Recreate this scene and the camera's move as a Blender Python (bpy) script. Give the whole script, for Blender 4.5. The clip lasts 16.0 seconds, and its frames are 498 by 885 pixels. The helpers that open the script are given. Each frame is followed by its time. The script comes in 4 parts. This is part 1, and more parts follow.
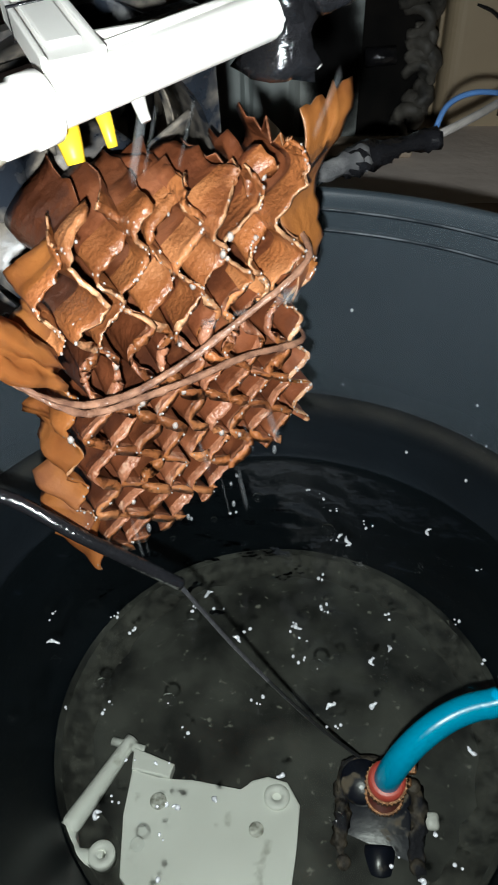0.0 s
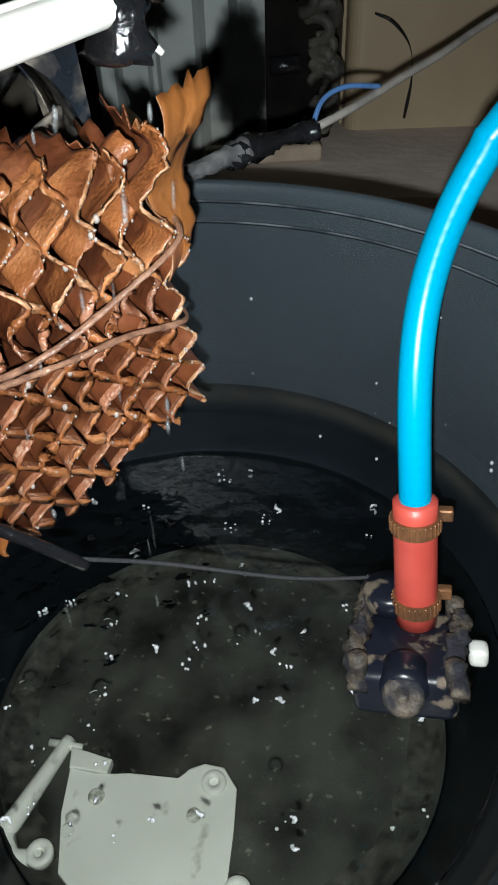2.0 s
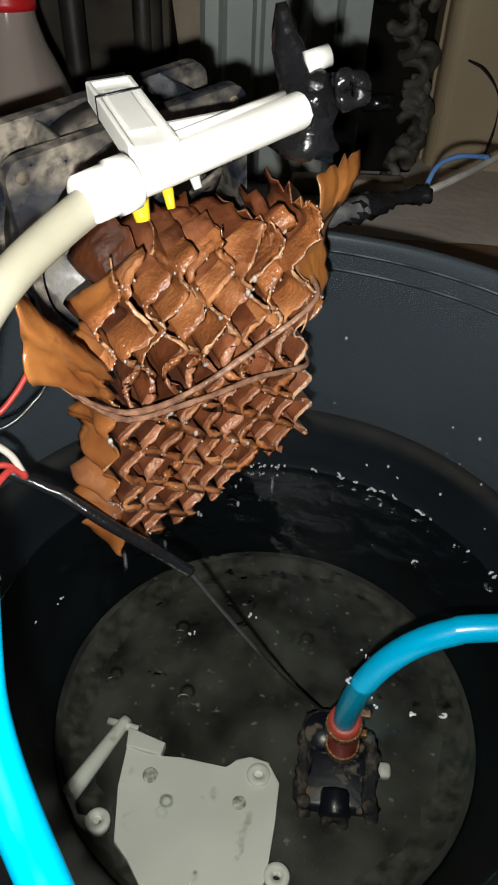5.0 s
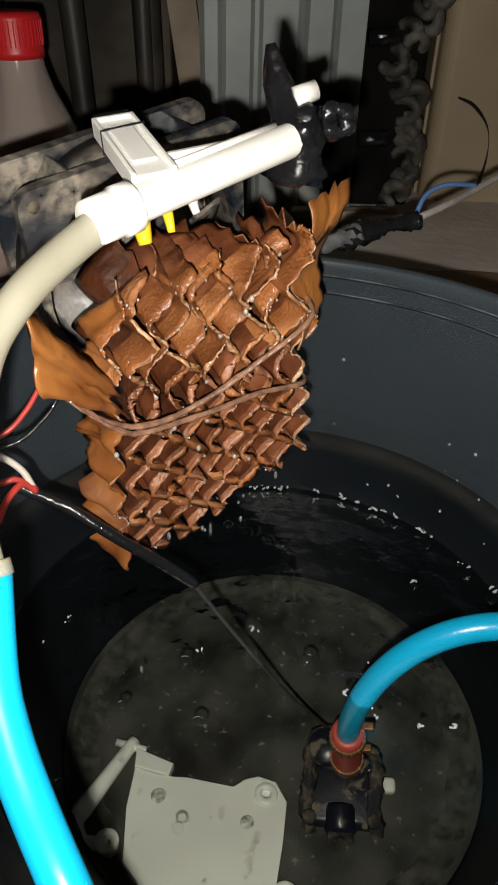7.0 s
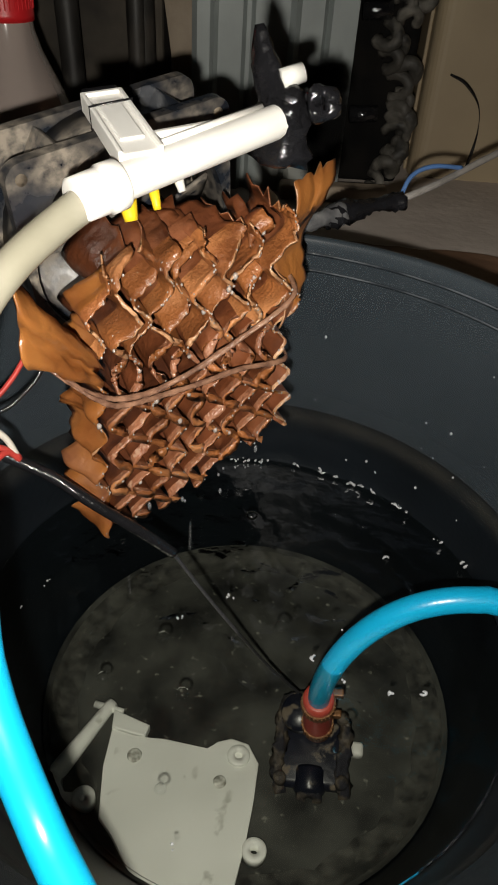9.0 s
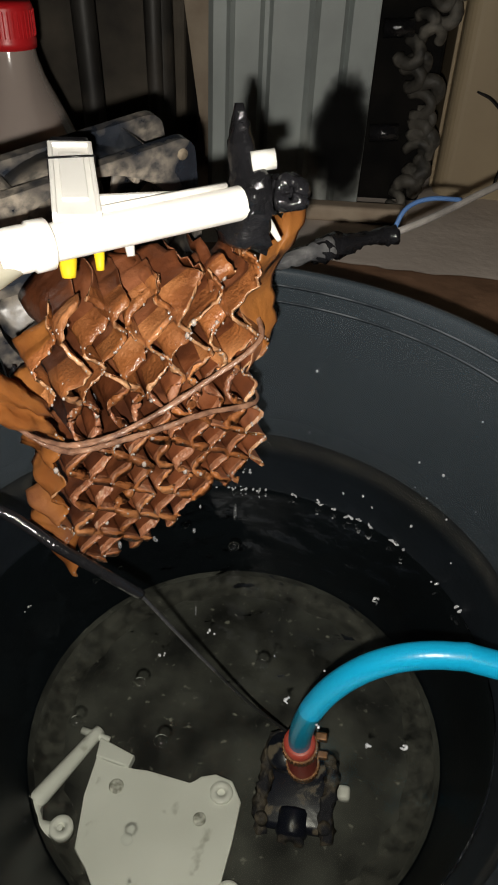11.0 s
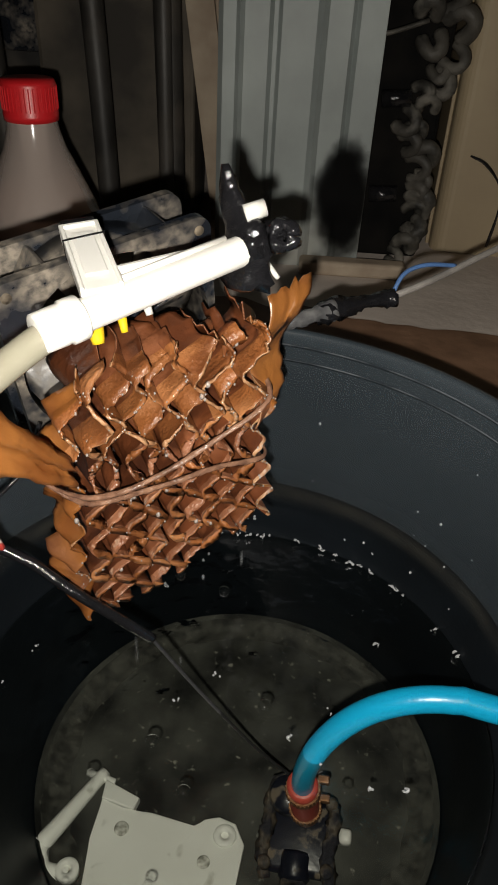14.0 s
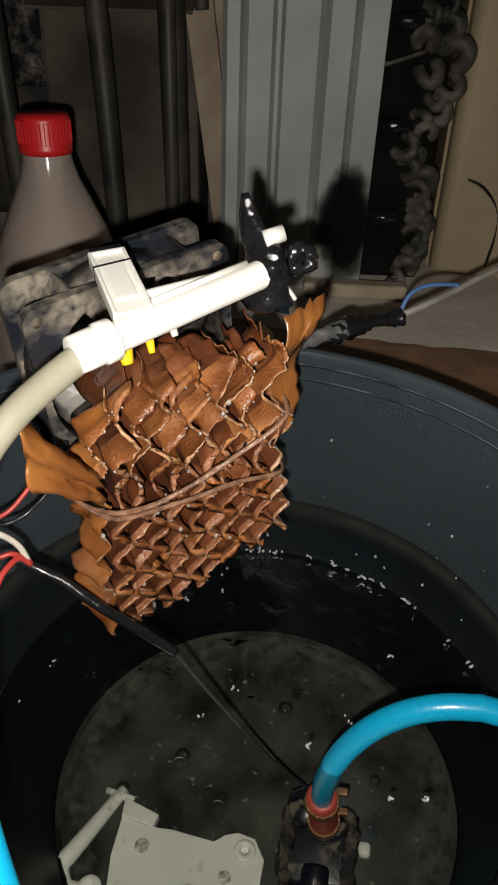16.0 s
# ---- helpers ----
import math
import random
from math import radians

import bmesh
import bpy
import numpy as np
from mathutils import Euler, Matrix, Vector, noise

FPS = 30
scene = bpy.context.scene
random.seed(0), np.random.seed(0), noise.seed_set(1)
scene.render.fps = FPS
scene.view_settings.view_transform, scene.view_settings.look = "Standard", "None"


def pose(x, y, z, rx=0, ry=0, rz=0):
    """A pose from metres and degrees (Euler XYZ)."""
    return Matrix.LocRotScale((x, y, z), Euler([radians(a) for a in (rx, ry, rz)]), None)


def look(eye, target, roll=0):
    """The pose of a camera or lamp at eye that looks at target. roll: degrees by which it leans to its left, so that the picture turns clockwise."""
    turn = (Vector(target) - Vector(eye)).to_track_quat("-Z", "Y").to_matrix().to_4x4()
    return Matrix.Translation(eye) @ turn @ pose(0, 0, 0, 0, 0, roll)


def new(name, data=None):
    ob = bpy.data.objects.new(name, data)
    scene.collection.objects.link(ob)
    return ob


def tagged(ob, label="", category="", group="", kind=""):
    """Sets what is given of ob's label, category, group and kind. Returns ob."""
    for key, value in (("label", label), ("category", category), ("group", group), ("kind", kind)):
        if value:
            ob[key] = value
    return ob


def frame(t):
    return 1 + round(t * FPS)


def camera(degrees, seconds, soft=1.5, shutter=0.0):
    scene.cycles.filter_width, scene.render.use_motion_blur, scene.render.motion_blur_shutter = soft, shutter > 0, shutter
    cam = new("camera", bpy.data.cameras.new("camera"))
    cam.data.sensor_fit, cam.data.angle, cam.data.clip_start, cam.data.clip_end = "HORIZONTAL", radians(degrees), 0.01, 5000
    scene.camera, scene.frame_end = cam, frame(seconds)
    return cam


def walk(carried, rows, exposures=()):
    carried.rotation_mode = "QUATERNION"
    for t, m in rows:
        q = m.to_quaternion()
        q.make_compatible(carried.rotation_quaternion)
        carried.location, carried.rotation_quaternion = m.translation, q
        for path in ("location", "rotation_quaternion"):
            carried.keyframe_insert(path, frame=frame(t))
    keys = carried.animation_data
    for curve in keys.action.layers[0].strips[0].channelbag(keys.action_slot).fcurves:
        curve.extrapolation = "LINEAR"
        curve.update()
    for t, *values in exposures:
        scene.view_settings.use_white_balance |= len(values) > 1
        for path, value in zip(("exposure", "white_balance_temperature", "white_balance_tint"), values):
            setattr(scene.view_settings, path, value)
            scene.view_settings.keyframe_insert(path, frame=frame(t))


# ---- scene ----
LENS = 38.1
PATH = [
    (0, (0.0095, 0.0155, 0.364), (0.0055, 0.7875, -0.2715), -1),
    (0.5, (0.01, 0.0075, 0.363), (0.0405, 0.7845, -0.2655), -1.2),
    (1, (0.013, 0.0035, 0.3645), (0.041, 0.789, -0.253), -1.2),
    (1.5, (0.0275, -0.0015, 0.3645), (0.074, 0.7845, -0.2515), -1.6),
    (2, (0.032, -0.0015, 0.3585), (0.0785, 0.7845, -0.2575), -2.2),
    (2.5, (0.027, 0.002, 0.3565), (0.0765, 0.7845, -0.2645), -1.5),
    (3, (0.015, 0.007, 0.3615), (0.067, 0.775, -0.2765), -0.2),
    (3.5, (-0.0035, 0.013, 0.365), (0.051, 0.7835, -0.2705), 1.4),
    (6, (0.0, -0.028, 0.395), (0.016, 0.7695, -0.2085), 3.1),
    (6.5, (-0.0005, -0.028, 0.393), (0.0155, 0.7795, -0.197), 2.7),
    (7, (0.001, -0.0265, 0.3865), (0.0165, 0.785, -0.1975), 1.6),
    (7.5, (0.0095, -0.028, 0.3795), (0.0205, 0.7845, -0.203), 0.6),
    (8, (0.0135, -0.029, 0.3825), (0.0635, 0.7765, -0.2085), 2.3),
    (8.5, (0.007, -0.032, 0.388), (0.059, 0.761, -0.2195), 3.3),
    (9, (0.0025, -0.031, 0.3915), (0.0405, 0.756, -0.2235), 4.1),
    (11.5, (0.035, -0.013, 0.404), (0.002, 0.774, -0.2115), 2.5),
    (12, (0.0325, -0.0155, 0.407), (0.001, 0.7805, -0.197), 2.6),
    (12.5, (0.029, -0.0175, 0.408), (-0.0065, 0.7835, -0.189), 2.6),
    (13, (0.0285, -0.0185, 0.41), (-0.003, 0.789, -0.179), 3.2),
    (13.5, (0.0305, -0.0225, 0.415), (0.0005, 0.7905, -0.1665), 3),
    (14, (0.028, -0.025, 0.4155), (-0.0025, 0.794, -0.158), 3.1),
    (14.5, (0.0245, -0.0275, 0.414), (-0.004, 0.7925, -0.157), 2.7),
    (15, (0.023, -0.03, 0.416), (-0.0235, 0.793, -0.1505), 1.6),
    (15.5, (0.0215, -0.032, 0.4175), (-0.0185, 0.7945, -0.144), 1.9),
    (16, (0.021, -0.035, 0.4185), (-0.0105, 0.8015, -0.129), 2.1),
]
cam = camera(LENS, 16.0, soft=1.75, shutter=0.3)
walk(cam, [(t, look(e, g, r)) for t, e, g, r in PATH], exposures=[(0.0, 0.24, 5850, 4), (3.7, 0.24, 5850, 4), (6.0, 0.12, 6700, 10), (16.0, 0.17, 6800, 10)])


def sv(x, y, z):
    """The plan is drawn at twice full size, with its datum 0.06 under the floor."""
    return Vector((x / 2, y / 2, (z - 0.06) / 2))


# ---------- world: a dark room at night, hardly any light but the torch ----------
world = bpy.data.worlds.new("night")
scene.world = world
world.use_nodes = True
world.node_tree.nodes["Background"].inputs[0].default_value = (0.55, 0.75, 1.0, 1)
world.node_tree.nodes["Background"].inputs[1].default_value = 0.004


# ---------- materials ----------
def shader(name, base, dark=None, rough=0.5, scale=40.0, bump=0.2, bump_scale=None, metal=0.0, spots=None,
           spot_scale=12.0, spot_at=0.55, spot_soft=0.06, spot_grain=0.0, coat=0.0, alpha=1.0, translucent=None, per_object=0.0, detail=6.0, spec=0.5, depth=0.002, through_light=0.3):
    """A procedural surface: two colours by fine noise, an optional deposit in patches, and relief."""
    m = bpy.data.materials.new(name)
    m.use_nodes = True
    nt = m.node_tree
    b = nt.nodes["Principled BSDF"]
    co = nt.nodes.new("ShaderNodeTexCoord").outputs["Object"]

    def noise_node(s, d=detail):
        n = nt.nodes.new("ShaderNodeTexNoise")
        n.inputs["Scale"].default_value = s
        n.inputs["Detail"].default_value = d
        nt.links.new(co, n.inputs["Vector"])
        return n.outputs["Fac"]

    def ramp(fac, lo, hi):
        r = nt.nodes.new("ShaderNodeMapRange")
        r.inputs["From Min"].default_value, r.inputs["From Max"].default_value = lo, hi
        nt.links.new(fac, r.inputs["Value"])
        return r.outputs["Result"]

    def mix(fac, a, c):
        n = nt.nodes.new("ShaderNodeMix")
        n.data_type = "RGBA"
        for k, v in ((0, fac), (6, a), (7, c)):
            if isinstance(v, (tuple, float, int)):
                n.inputs[k].default_value = (*v, 1) if isinstance(v, tuple) else v
            else:
                nt.links.new(v, n.inputs[k])
        return n.outputs[2]

    dark = dark or tuple(v * 0.6 for v in base)
    col = mix(ramp(noise_node(scale), 0.35, 0.65), dark, base)
    rgh = rough
    if spots:
        f = ramp(noise_node(spot_scale), spot_at - spot_soft, spot_at + spot_soft)
        if spot_grain:
            grain = nt.nodes.new("ShaderNodeMath")
            grain.operation = "MULTIPLY"
            nt.links.new(f, grain.inputs[0])
            nt.links.new(ramp(noise_node(spot_grain), 0.3, 0.6), grain.inputs[1])
            f = grain.outputs[0]
        col = mix(f, col, spots)
        r = nt.nodes.new("ShaderNodeMapRange")
        r.inputs["To Min"].default_value, r.inputs["To Max"].default_value = rough, 0.85
        nt.links.new(f, r.inputs["Value"])
        rgh = r.outputs["Result"]
    if per_object:
        info = nt.nodes.new("ShaderNodeObjectInfo")
        hs = nt.nodes.new("ShaderNodeHueSaturation")
        v = nt.nodes.new("ShaderNodeMapRange")
        v.inputs["To Min"].default_value, v.inputs["To Max"].default_value = 1 - per_object, 1 + per_object
        nt.links.new(info.outputs["Random"], v.inputs["Value"])
        nt.links.new(v.outputs["Result"], hs.inputs["Value"])
        nt.links.new(col, hs.inputs["Color"])
        col = hs.outputs["Color"]
    nt.links.new(col, b.inputs["Base Color"])
    if isinstance(rgh, float):
        b.inputs["Roughness"].default_value = rgh
    else:
        nt.links.new(rgh, b.inputs["Roughness"])
    b.inputs["Metallic"].default_value = metal
    b.inputs["Coat Weight"].default_value = coat
    b.inputs["Coat Roughness"].default_value = 0.16
    b.inputs["Specular IOR Level"].default_value = spec
    if bump:
        bp = nt.nodes.new("ShaderNodeBump")
        bp.inputs["Strength"].default_value = bump
        bp.inputs["Distance"].default_value = depth
        nt.links.new(noise_node(bump_scale or scale * 3), bp.inputs["Height"])
        nt.links.new(bp.outputs["Normal"], b.inputs["Normal"])
        nt.links.new(bp.outputs["Normal"], b.inputs["Coat Normal"])
    out = nt.nodes["Material Output"]
    last = b.outputs[0]
    if translucent:
        tr = nt.nodes.new("ShaderNodeBsdfTranslucent")
        tr.inputs[0].default_value = (*translucent, 1)
        mx = nt.nodes.new("ShaderNodeMixShader")
        mx.inputs[0].default_value = through_light
        nt.links.new(last, mx.inputs[1])
        nt.links.new(tr.outputs[0], mx.inputs[2])
        last = mx.outputs[0]
    if alpha < 1:
        tp = nt.nodes.new("ShaderNodeBsdfTransparent")
        mx = nt.nodes.new("ShaderNodeMixShader")
        mx.inputs[0].default_value = alpha
        nt.links.new(tp.outputs[0], mx.inputs[1])
        nt.links.new(last, mx.inputs[2])
        last = mx.outputs[0]
    nt.links.new(last, out.inputs["Surface"])
    return m


def clear(name, tint, ior=1.33, rough=0.02, bump=0.0, scale=60.0, haze=0.0, haze_colour=(0.2, 0.2, 0.2)):
    """A clear surface: it lets light straight through and mirrors by Fresnel."""
    m = bpy.data.materials.new(name)
    m.use_nodes = True
    nt = m.node_tree
    nt.nodes.remove(nt.nodes["Principled BSDF"])
    tp, gl = nt.nodes.new("ShaderNodeBsdfTransparent"), nt.nodes.new("ShaderNodeBsdfGlossy")
    fr, mx = nt.nodes.new("ShaderNodeFresnel"), nt.nodes.new("ShaderNodeMixShader")
    tp.inputs[0].default_value = (*tint, 1)
    gl.inputs["Roughness"].default_value = rough
    fr.inputs["IOR"].default_value = ior
    nt.links.new(fr.outputs[0], mx.inputs[0])
    first = tp.outputs[0]
    if haze:
        df, hx = nt.nodes.new("ShaderNodeBsdfDiffuse"), nt.nodes.new("ShaderNodeMixShader")
        df.inputs[0].default_value = (*haze_colour, 1)
        hx.inputs[0].default_value = haze
        nt.links.new(first, hx.inputs[1])
        nt.links.new(df.outputs[0], hx.inputs[2])
        first = hx.outputs[0]
    nt.links.new(first, mx.inputs[1])
    nt.links.new(gl.outputs[0], mx.inputs[2])
    if bump:
        co = nt.nodes.new("ShaderNodeTexCoord").outputs["Object"]
        n, bp = nt.nodes.new("ShaderNodeTexNoise"), nt.nodes.new("ShaderNodeBump")
        n.inputs["Scale"].default_value = scale
        n.inputs["Detail"].default_value = 3
        bp.inputs["Strength"].default_value, bp.inputs["Distance"].default_value = bump, 0.01
        nt.links.new(co, n.inputs["Vector"])
        nt.links.new(n.outputs["Fac"], bp.inputs["Height"])
        nt.links.new(bp.outputs[0], gl.inputs["Normal"])
        nt.links.new(bp.outputs[0], fr.inputs["Normal"])
    nt.links.new(mx.outputs[0], nt.nodes["Material Output"].inputs["Surface"])
    return m


def glow(name, colour, strength):
    m = bpy.data.materials.new(name)
    m.use_nodes = True
    nt = m.node_tree
    nt.nodes.remove(nt.nodes["Principled BSDF"])
    e = nt.nodes.new("ShaderNodeEmission")
    e.inputs[0].default_value, e.inputs[1].default_value = (*colour, 1), strength
    nt.links.new(e.outputs[0], nt.nodes["Material Output"].inputs["Surface"])
    return m


# soaked paper inside the cells; their shade is darkened into its colour
PAPER_DEEP = shader("wet_shaded_kraft_paper", (0.17, 0.052, 0.020), (0.055, 0.018, 0.009), rough=0.28, scale=60, bump=0.5, bump_scale=420, depth=0.0009,
               spots=(0.24, 0.075, 0.024), spot_scale=40, spot_at=0.58, coat=1.0, translucent=(0.5, 0.13, 0.03), through_light=0.08, per_object=0.25)
PAPER_LOOSE = shader("loose_kraft_paper", (0.36, 0.128, 0.040), (0.15, 0.050, 0.018), rough=0.3, scale=48, bump=0.7, bump_scale=800, depth=0.0009,
                     spots=(0.45, 0.18, 0.06), spot_scale=34, spot_at=0.57, coat=0.6, translucent=(0.5, 0.16, 0.03), through_light=0.12, per_object=0.3)
PAPER_DRY = shader("amber_kraft_paper", (0.42, 0.165, 0.042), (0.22, 0.075, 0.02), rough=0.32, scale=42, bump=0.5, bump_scale=300, depth=0.0009,
                   spots=(0.2, 0.07, 0.025), spot_scale=30, spot_at=0.6, coat=0.9, translucent=(0.6, 0.2, 0.03))
TORN = shader("torn_paper_edge", (0.52, 0.29, 0.15), (0.27, 0.12, 0.055), rough=0.36, scale=150, bump=0.5, bump_scale=500, coat=0.7)
LIP = shader("pulpy_wet_paper_edge", (0.35, 0.148, 0.078), (0.20, 0.072, 0.034), rough=0.34, scale=110, bump=0.8, bump_scale=760, depth=0.001, coat=0.8,
             spots=(0.42, 0.24, 0.155), spot_scale=300, spot_at=0.62)
STRAP = shader("wet_brown_strap", (0.3, 0.16, 0.1), (0.12, 0.06, 0.04), rough=0.22, scale=200, bump=0.4, coat=0.5)
BLACK = shader("black_bucket_plastic", (0.0065, 0.0098, 0.0135), (0.0045, 0.0065, 0.009), rough=0.4, scale=16, bump=0.06, bump_scale=300, spec=0.16)
# light base colour paints the broken highlight along each rim ridge
RIDGE_GLINT = shader("painted_ridge_highlight", (0.12, 0.135, 0.15), (0.03, 0.037, 0.045), rough=0.3, scale=70, bump=0.3, coat=0.4)
# bluish veil that puts the upper wall's torch sheen into colour
WALLSHEEN = shader("painted_wall_sheen", (0.110, 0.139, 0.163), (0.072, 0.094, 0.113), rough=0.4, scale=9, bump=0.1, alpha=0.36)
# whitish haze paints the sparkle of wet paper onto tiny beads
GLINT_BEAD = clear("pale_glint_bead", (0.93, 0.9, 0.88), 1.5, 0.15, haze=0.32, haze_colour=(0.85, 0.78, 0.72))
# splash and drop water; its white haze puts torch glints into the colour
PALE_WATER = clear("water_with_painted_glint", (0.95, 0.97, 0.98), 1.5, 0.12, haze=0.42, haze_colour=(0.9, 0.93, 0.96))
SILT = shader("dried_silt", (0.1, 0.095, 0.075), (0.03, 0.03, 0.028), rough=0.8, scale=45, bump=0.2, alpha=0.4)
RIMSILT = shader("pale_bottom_silt", (0.14, 0.14, 0.12), (0.02, 0.02, 0.018), rough=0.8, scale=120, bump=0.4, alpha=0.5)
# silt specks, with cloudy caustic light mixed in as pale mottle
SILT_CAUSTICS = shader("silt_with_painted_caustics", (0.076, 0.078, 0.068), (0.004, 0.0045, 0.004), rough=0.8, scale=27, bump=0.3,
                   spots=(0.26, 0.26, 0.22), spot_scale=190, spot_at=0.70)
WATER = clear("clear_water", (0.81, 0.825, 0.79), 1.33, 0.03, bump=0.16, scale=70)
DROP = clear("water_drop", (0.95, 0.97, 0.98), 1.5, 0.15, haze=0.12, haze_colour=(0.88, 0.92, 0.95))
BUBBLE = clear("bubble_film", (0.97, 0.98, 0.98), 1.4, 0.14)
PVC = shader("white_pvc", (0.82, 0.81, 0.77), (0.76, 0.74, 0.69), rough=0.35, scale=50, bump=0.05)
HOSE = shader("blue_hose", (0.0, 0.36, 0.62), (0.0, 0.32, 0.56), rough=0.28, scale=30, bump=0.03)
TUBE = shader("milky_tube", (0.38, 0.36, 0.28), (0.30, 0.28, 0.21), rough=0.2, scale=30, bump=0.03, alpha=0.72)
RED = shader("red_rubber_tube", (0.55, 0.085, 0.06), (0.45, 0.06, 0.045), rough=0.4, scale=60, bump=0.1)
BRONZE = shader("rusty_clamp", (0.3, 0.14, 0.06), (0.16, 0.08, 0.04), rough=0.45, scale=160, bump=0.3, metal=0.5)
PUMP = shader("black_pump_plastic", (0.010, 0.012, 0.022), (0.006, 0.007, 0.012), rough=0.3, scale=60, bump=0.1,
              spots=(0.14, 0.112, 0.082), spot_scale=85, spot_at=0.60, spot_soft=0.03)
DIRT = shader("tan_dirt", (0.21, 0.17, 0.12), (0.07, 0.055, 0.04), rough=0.8, scale=130, bump=0.5)
CRUST = shader("crusted_pump_plastic", (0.115, 0.092, 0.068), (0.022, 0.019, 0.017), rough=0.6, scale=150, bump=0.6,
               spots=(0.012, 0.012, 0.018), spot_scale=110, spot_at=0.52)
WHITE = shader("white_plastic", (0.72, 0.72, 0.68), (0.6, 0.6, 0.56), rough=0.4, scale=50, bump=0.05)
PLATE = shader("milky_plastic_plate", (0.9, 0.91, 0.86), (0.78, 0.79, 0.74), rough=0.45, scale=22, bump=0.1,
               spots=(0.4, 0.4, 0.34), spot_scale=70, spot_at=0.71)
STAINED = shader("grey_mottled_plastic", (0.8, 0.8, 0.74), (0.24, 0.24, 0.2), rough=0.5, scale=330, bump=0.1)
FAN = shader("dusty_black_plastic", (0.016, 0.020, 0.028), (0.009, 0.011, 0.015), rough=0.26, scale=60, bump=0.15,
             spots=(0.26, 0.225, 0.18), spot_scale=38, spot_at=0.55, spot_soft=0.10, spot_grain=260)
TAPE = shader("black_tape", (0.012, 0.012, 0.014), (0.008, 0.008, 0.009), rough=0.12, scale=60, bump=0.55, bump_scale=210, coat=0.6)
YELLOW = shader("yellow_plastic", (0.8, 0.58, 0.02), (0.75, 0.5, 0.02), rough=0.4, scale=60, bump=0.05)
REDWIRE = shader("red_wire", (0.5, 0.05, 0.04), rough=0.4, bump=0)
WHITEWIRE = shader("white_wire", (0.75, 0.7, 0.62), rough=0.4, bump=0)
BLUEWIRE = shader("blue_wire", (0.1, 0.22, 0.5), rough=0.4, bump=0)
GREYWIRE = shader("grey_cable", (0.3, 0.28, 0.26), rough=0.6, scale=80, bump=0.1)
CORD = shader("dark_cable", (0.05, 0.05, 0.055), rough=0.35, scale=80, bump=0.1)
CLEARTAPE = shader("grey_film_tape", (0.16, 0.16, 0.16), (0.05, 0.05, 0.055), rough=0.18, scale=90, bump=0.4)
BLOTCH = shader("soft_black_blotch", (0.004, 0.004, 0.004), (0.008, 0.008, 0.008), rough=0.8, scale=30, bump=0.1, alpha=0.5, spec=0.05)


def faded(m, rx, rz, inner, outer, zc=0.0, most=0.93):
    """Lets a patch thin out from its middle to its uneven edge."""
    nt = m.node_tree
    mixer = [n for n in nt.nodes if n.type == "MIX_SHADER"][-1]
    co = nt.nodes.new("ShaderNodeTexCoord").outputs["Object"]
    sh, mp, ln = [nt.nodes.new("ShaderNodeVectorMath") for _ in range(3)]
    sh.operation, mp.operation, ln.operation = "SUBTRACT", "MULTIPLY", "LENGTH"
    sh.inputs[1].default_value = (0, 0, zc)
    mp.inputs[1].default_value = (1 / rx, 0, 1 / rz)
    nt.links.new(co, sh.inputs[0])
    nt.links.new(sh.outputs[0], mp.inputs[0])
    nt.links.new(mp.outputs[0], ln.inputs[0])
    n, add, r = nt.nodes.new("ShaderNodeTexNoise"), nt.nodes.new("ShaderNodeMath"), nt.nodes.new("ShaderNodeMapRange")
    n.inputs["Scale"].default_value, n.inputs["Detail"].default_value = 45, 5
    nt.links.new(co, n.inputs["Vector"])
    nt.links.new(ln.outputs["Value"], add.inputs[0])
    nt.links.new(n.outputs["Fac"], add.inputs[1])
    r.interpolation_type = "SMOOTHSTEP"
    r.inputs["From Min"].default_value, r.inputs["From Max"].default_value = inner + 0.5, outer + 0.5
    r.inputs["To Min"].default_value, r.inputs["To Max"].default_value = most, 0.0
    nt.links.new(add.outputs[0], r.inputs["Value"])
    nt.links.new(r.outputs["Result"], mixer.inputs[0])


faded(BLOTCH, 0.0185, 0.038, 0.55, 1.45)
faded(SILT, 1e6, 0.0085, -0.25, 1.35, 0.155, 0.36)
CAPRED = shader("red_cap", (0.55, 0.015, 0.02), (0.5, 0.012, 0.016), rough=0.4, scale=60, bump=0.05)
PET = clear("clear_bottle", (0.9, 0.88, 0.86), 1.5, 0.14, haze=0.38, haze_colour=(0.62, 0.52, 0.47))
MUD = shader("brown_liquid", (0.46, 0.27, 0.19), (0.4, 0.23, 0.16), rough=0.4, scale=12, bump=0, alpha=0.8)
STEEL = shader("galvanised_sheet", (0.36, 0.40, 0.39), (0.26, 0.29, 0.285), rough=0.5, scale=14, bump=0.1, metal=0.0,
               spots=(0.34, 0.34, 0.31), spot_scale=7, spot_at=0.62)
COIL = shader("dusty_black_coil", (0.085, 0.078, 0.066), (0.010, 0.010, 0.009), rough=0.6, scale=34, bump=0.3, bump_scale=300,
              spots=(0.22, 0.205, 0.175), spot_scale=45, spot_at=0.62, spot_soft=0.12)
BEIGE = shader("beige_board", (0.42, 0.335, 0.215), (0.34, 0.265, 0.17), rough=0.6, scale=9, bump=0.1,
               spots=(0.45, 0.35, 0.23), spot_scale=5, spot_at=0.62)
GROUND = shader("dusty_concrete", (0.68, 0.6, 0.54), (0.54, 0.47, 0.42), rough=0.85, scale=18, bump=0.3, bump_scale=120,
                spots=(0.26, 0.19, 0.14), spot_scale=4, spot_at=0.64)
SOOT = shader("sooty_black_panel", (0.010, 0.009, 0.008), (0.004, 0.004, 0.004), rough=0.85, scale=40, bump=0.3, spec=0.1)
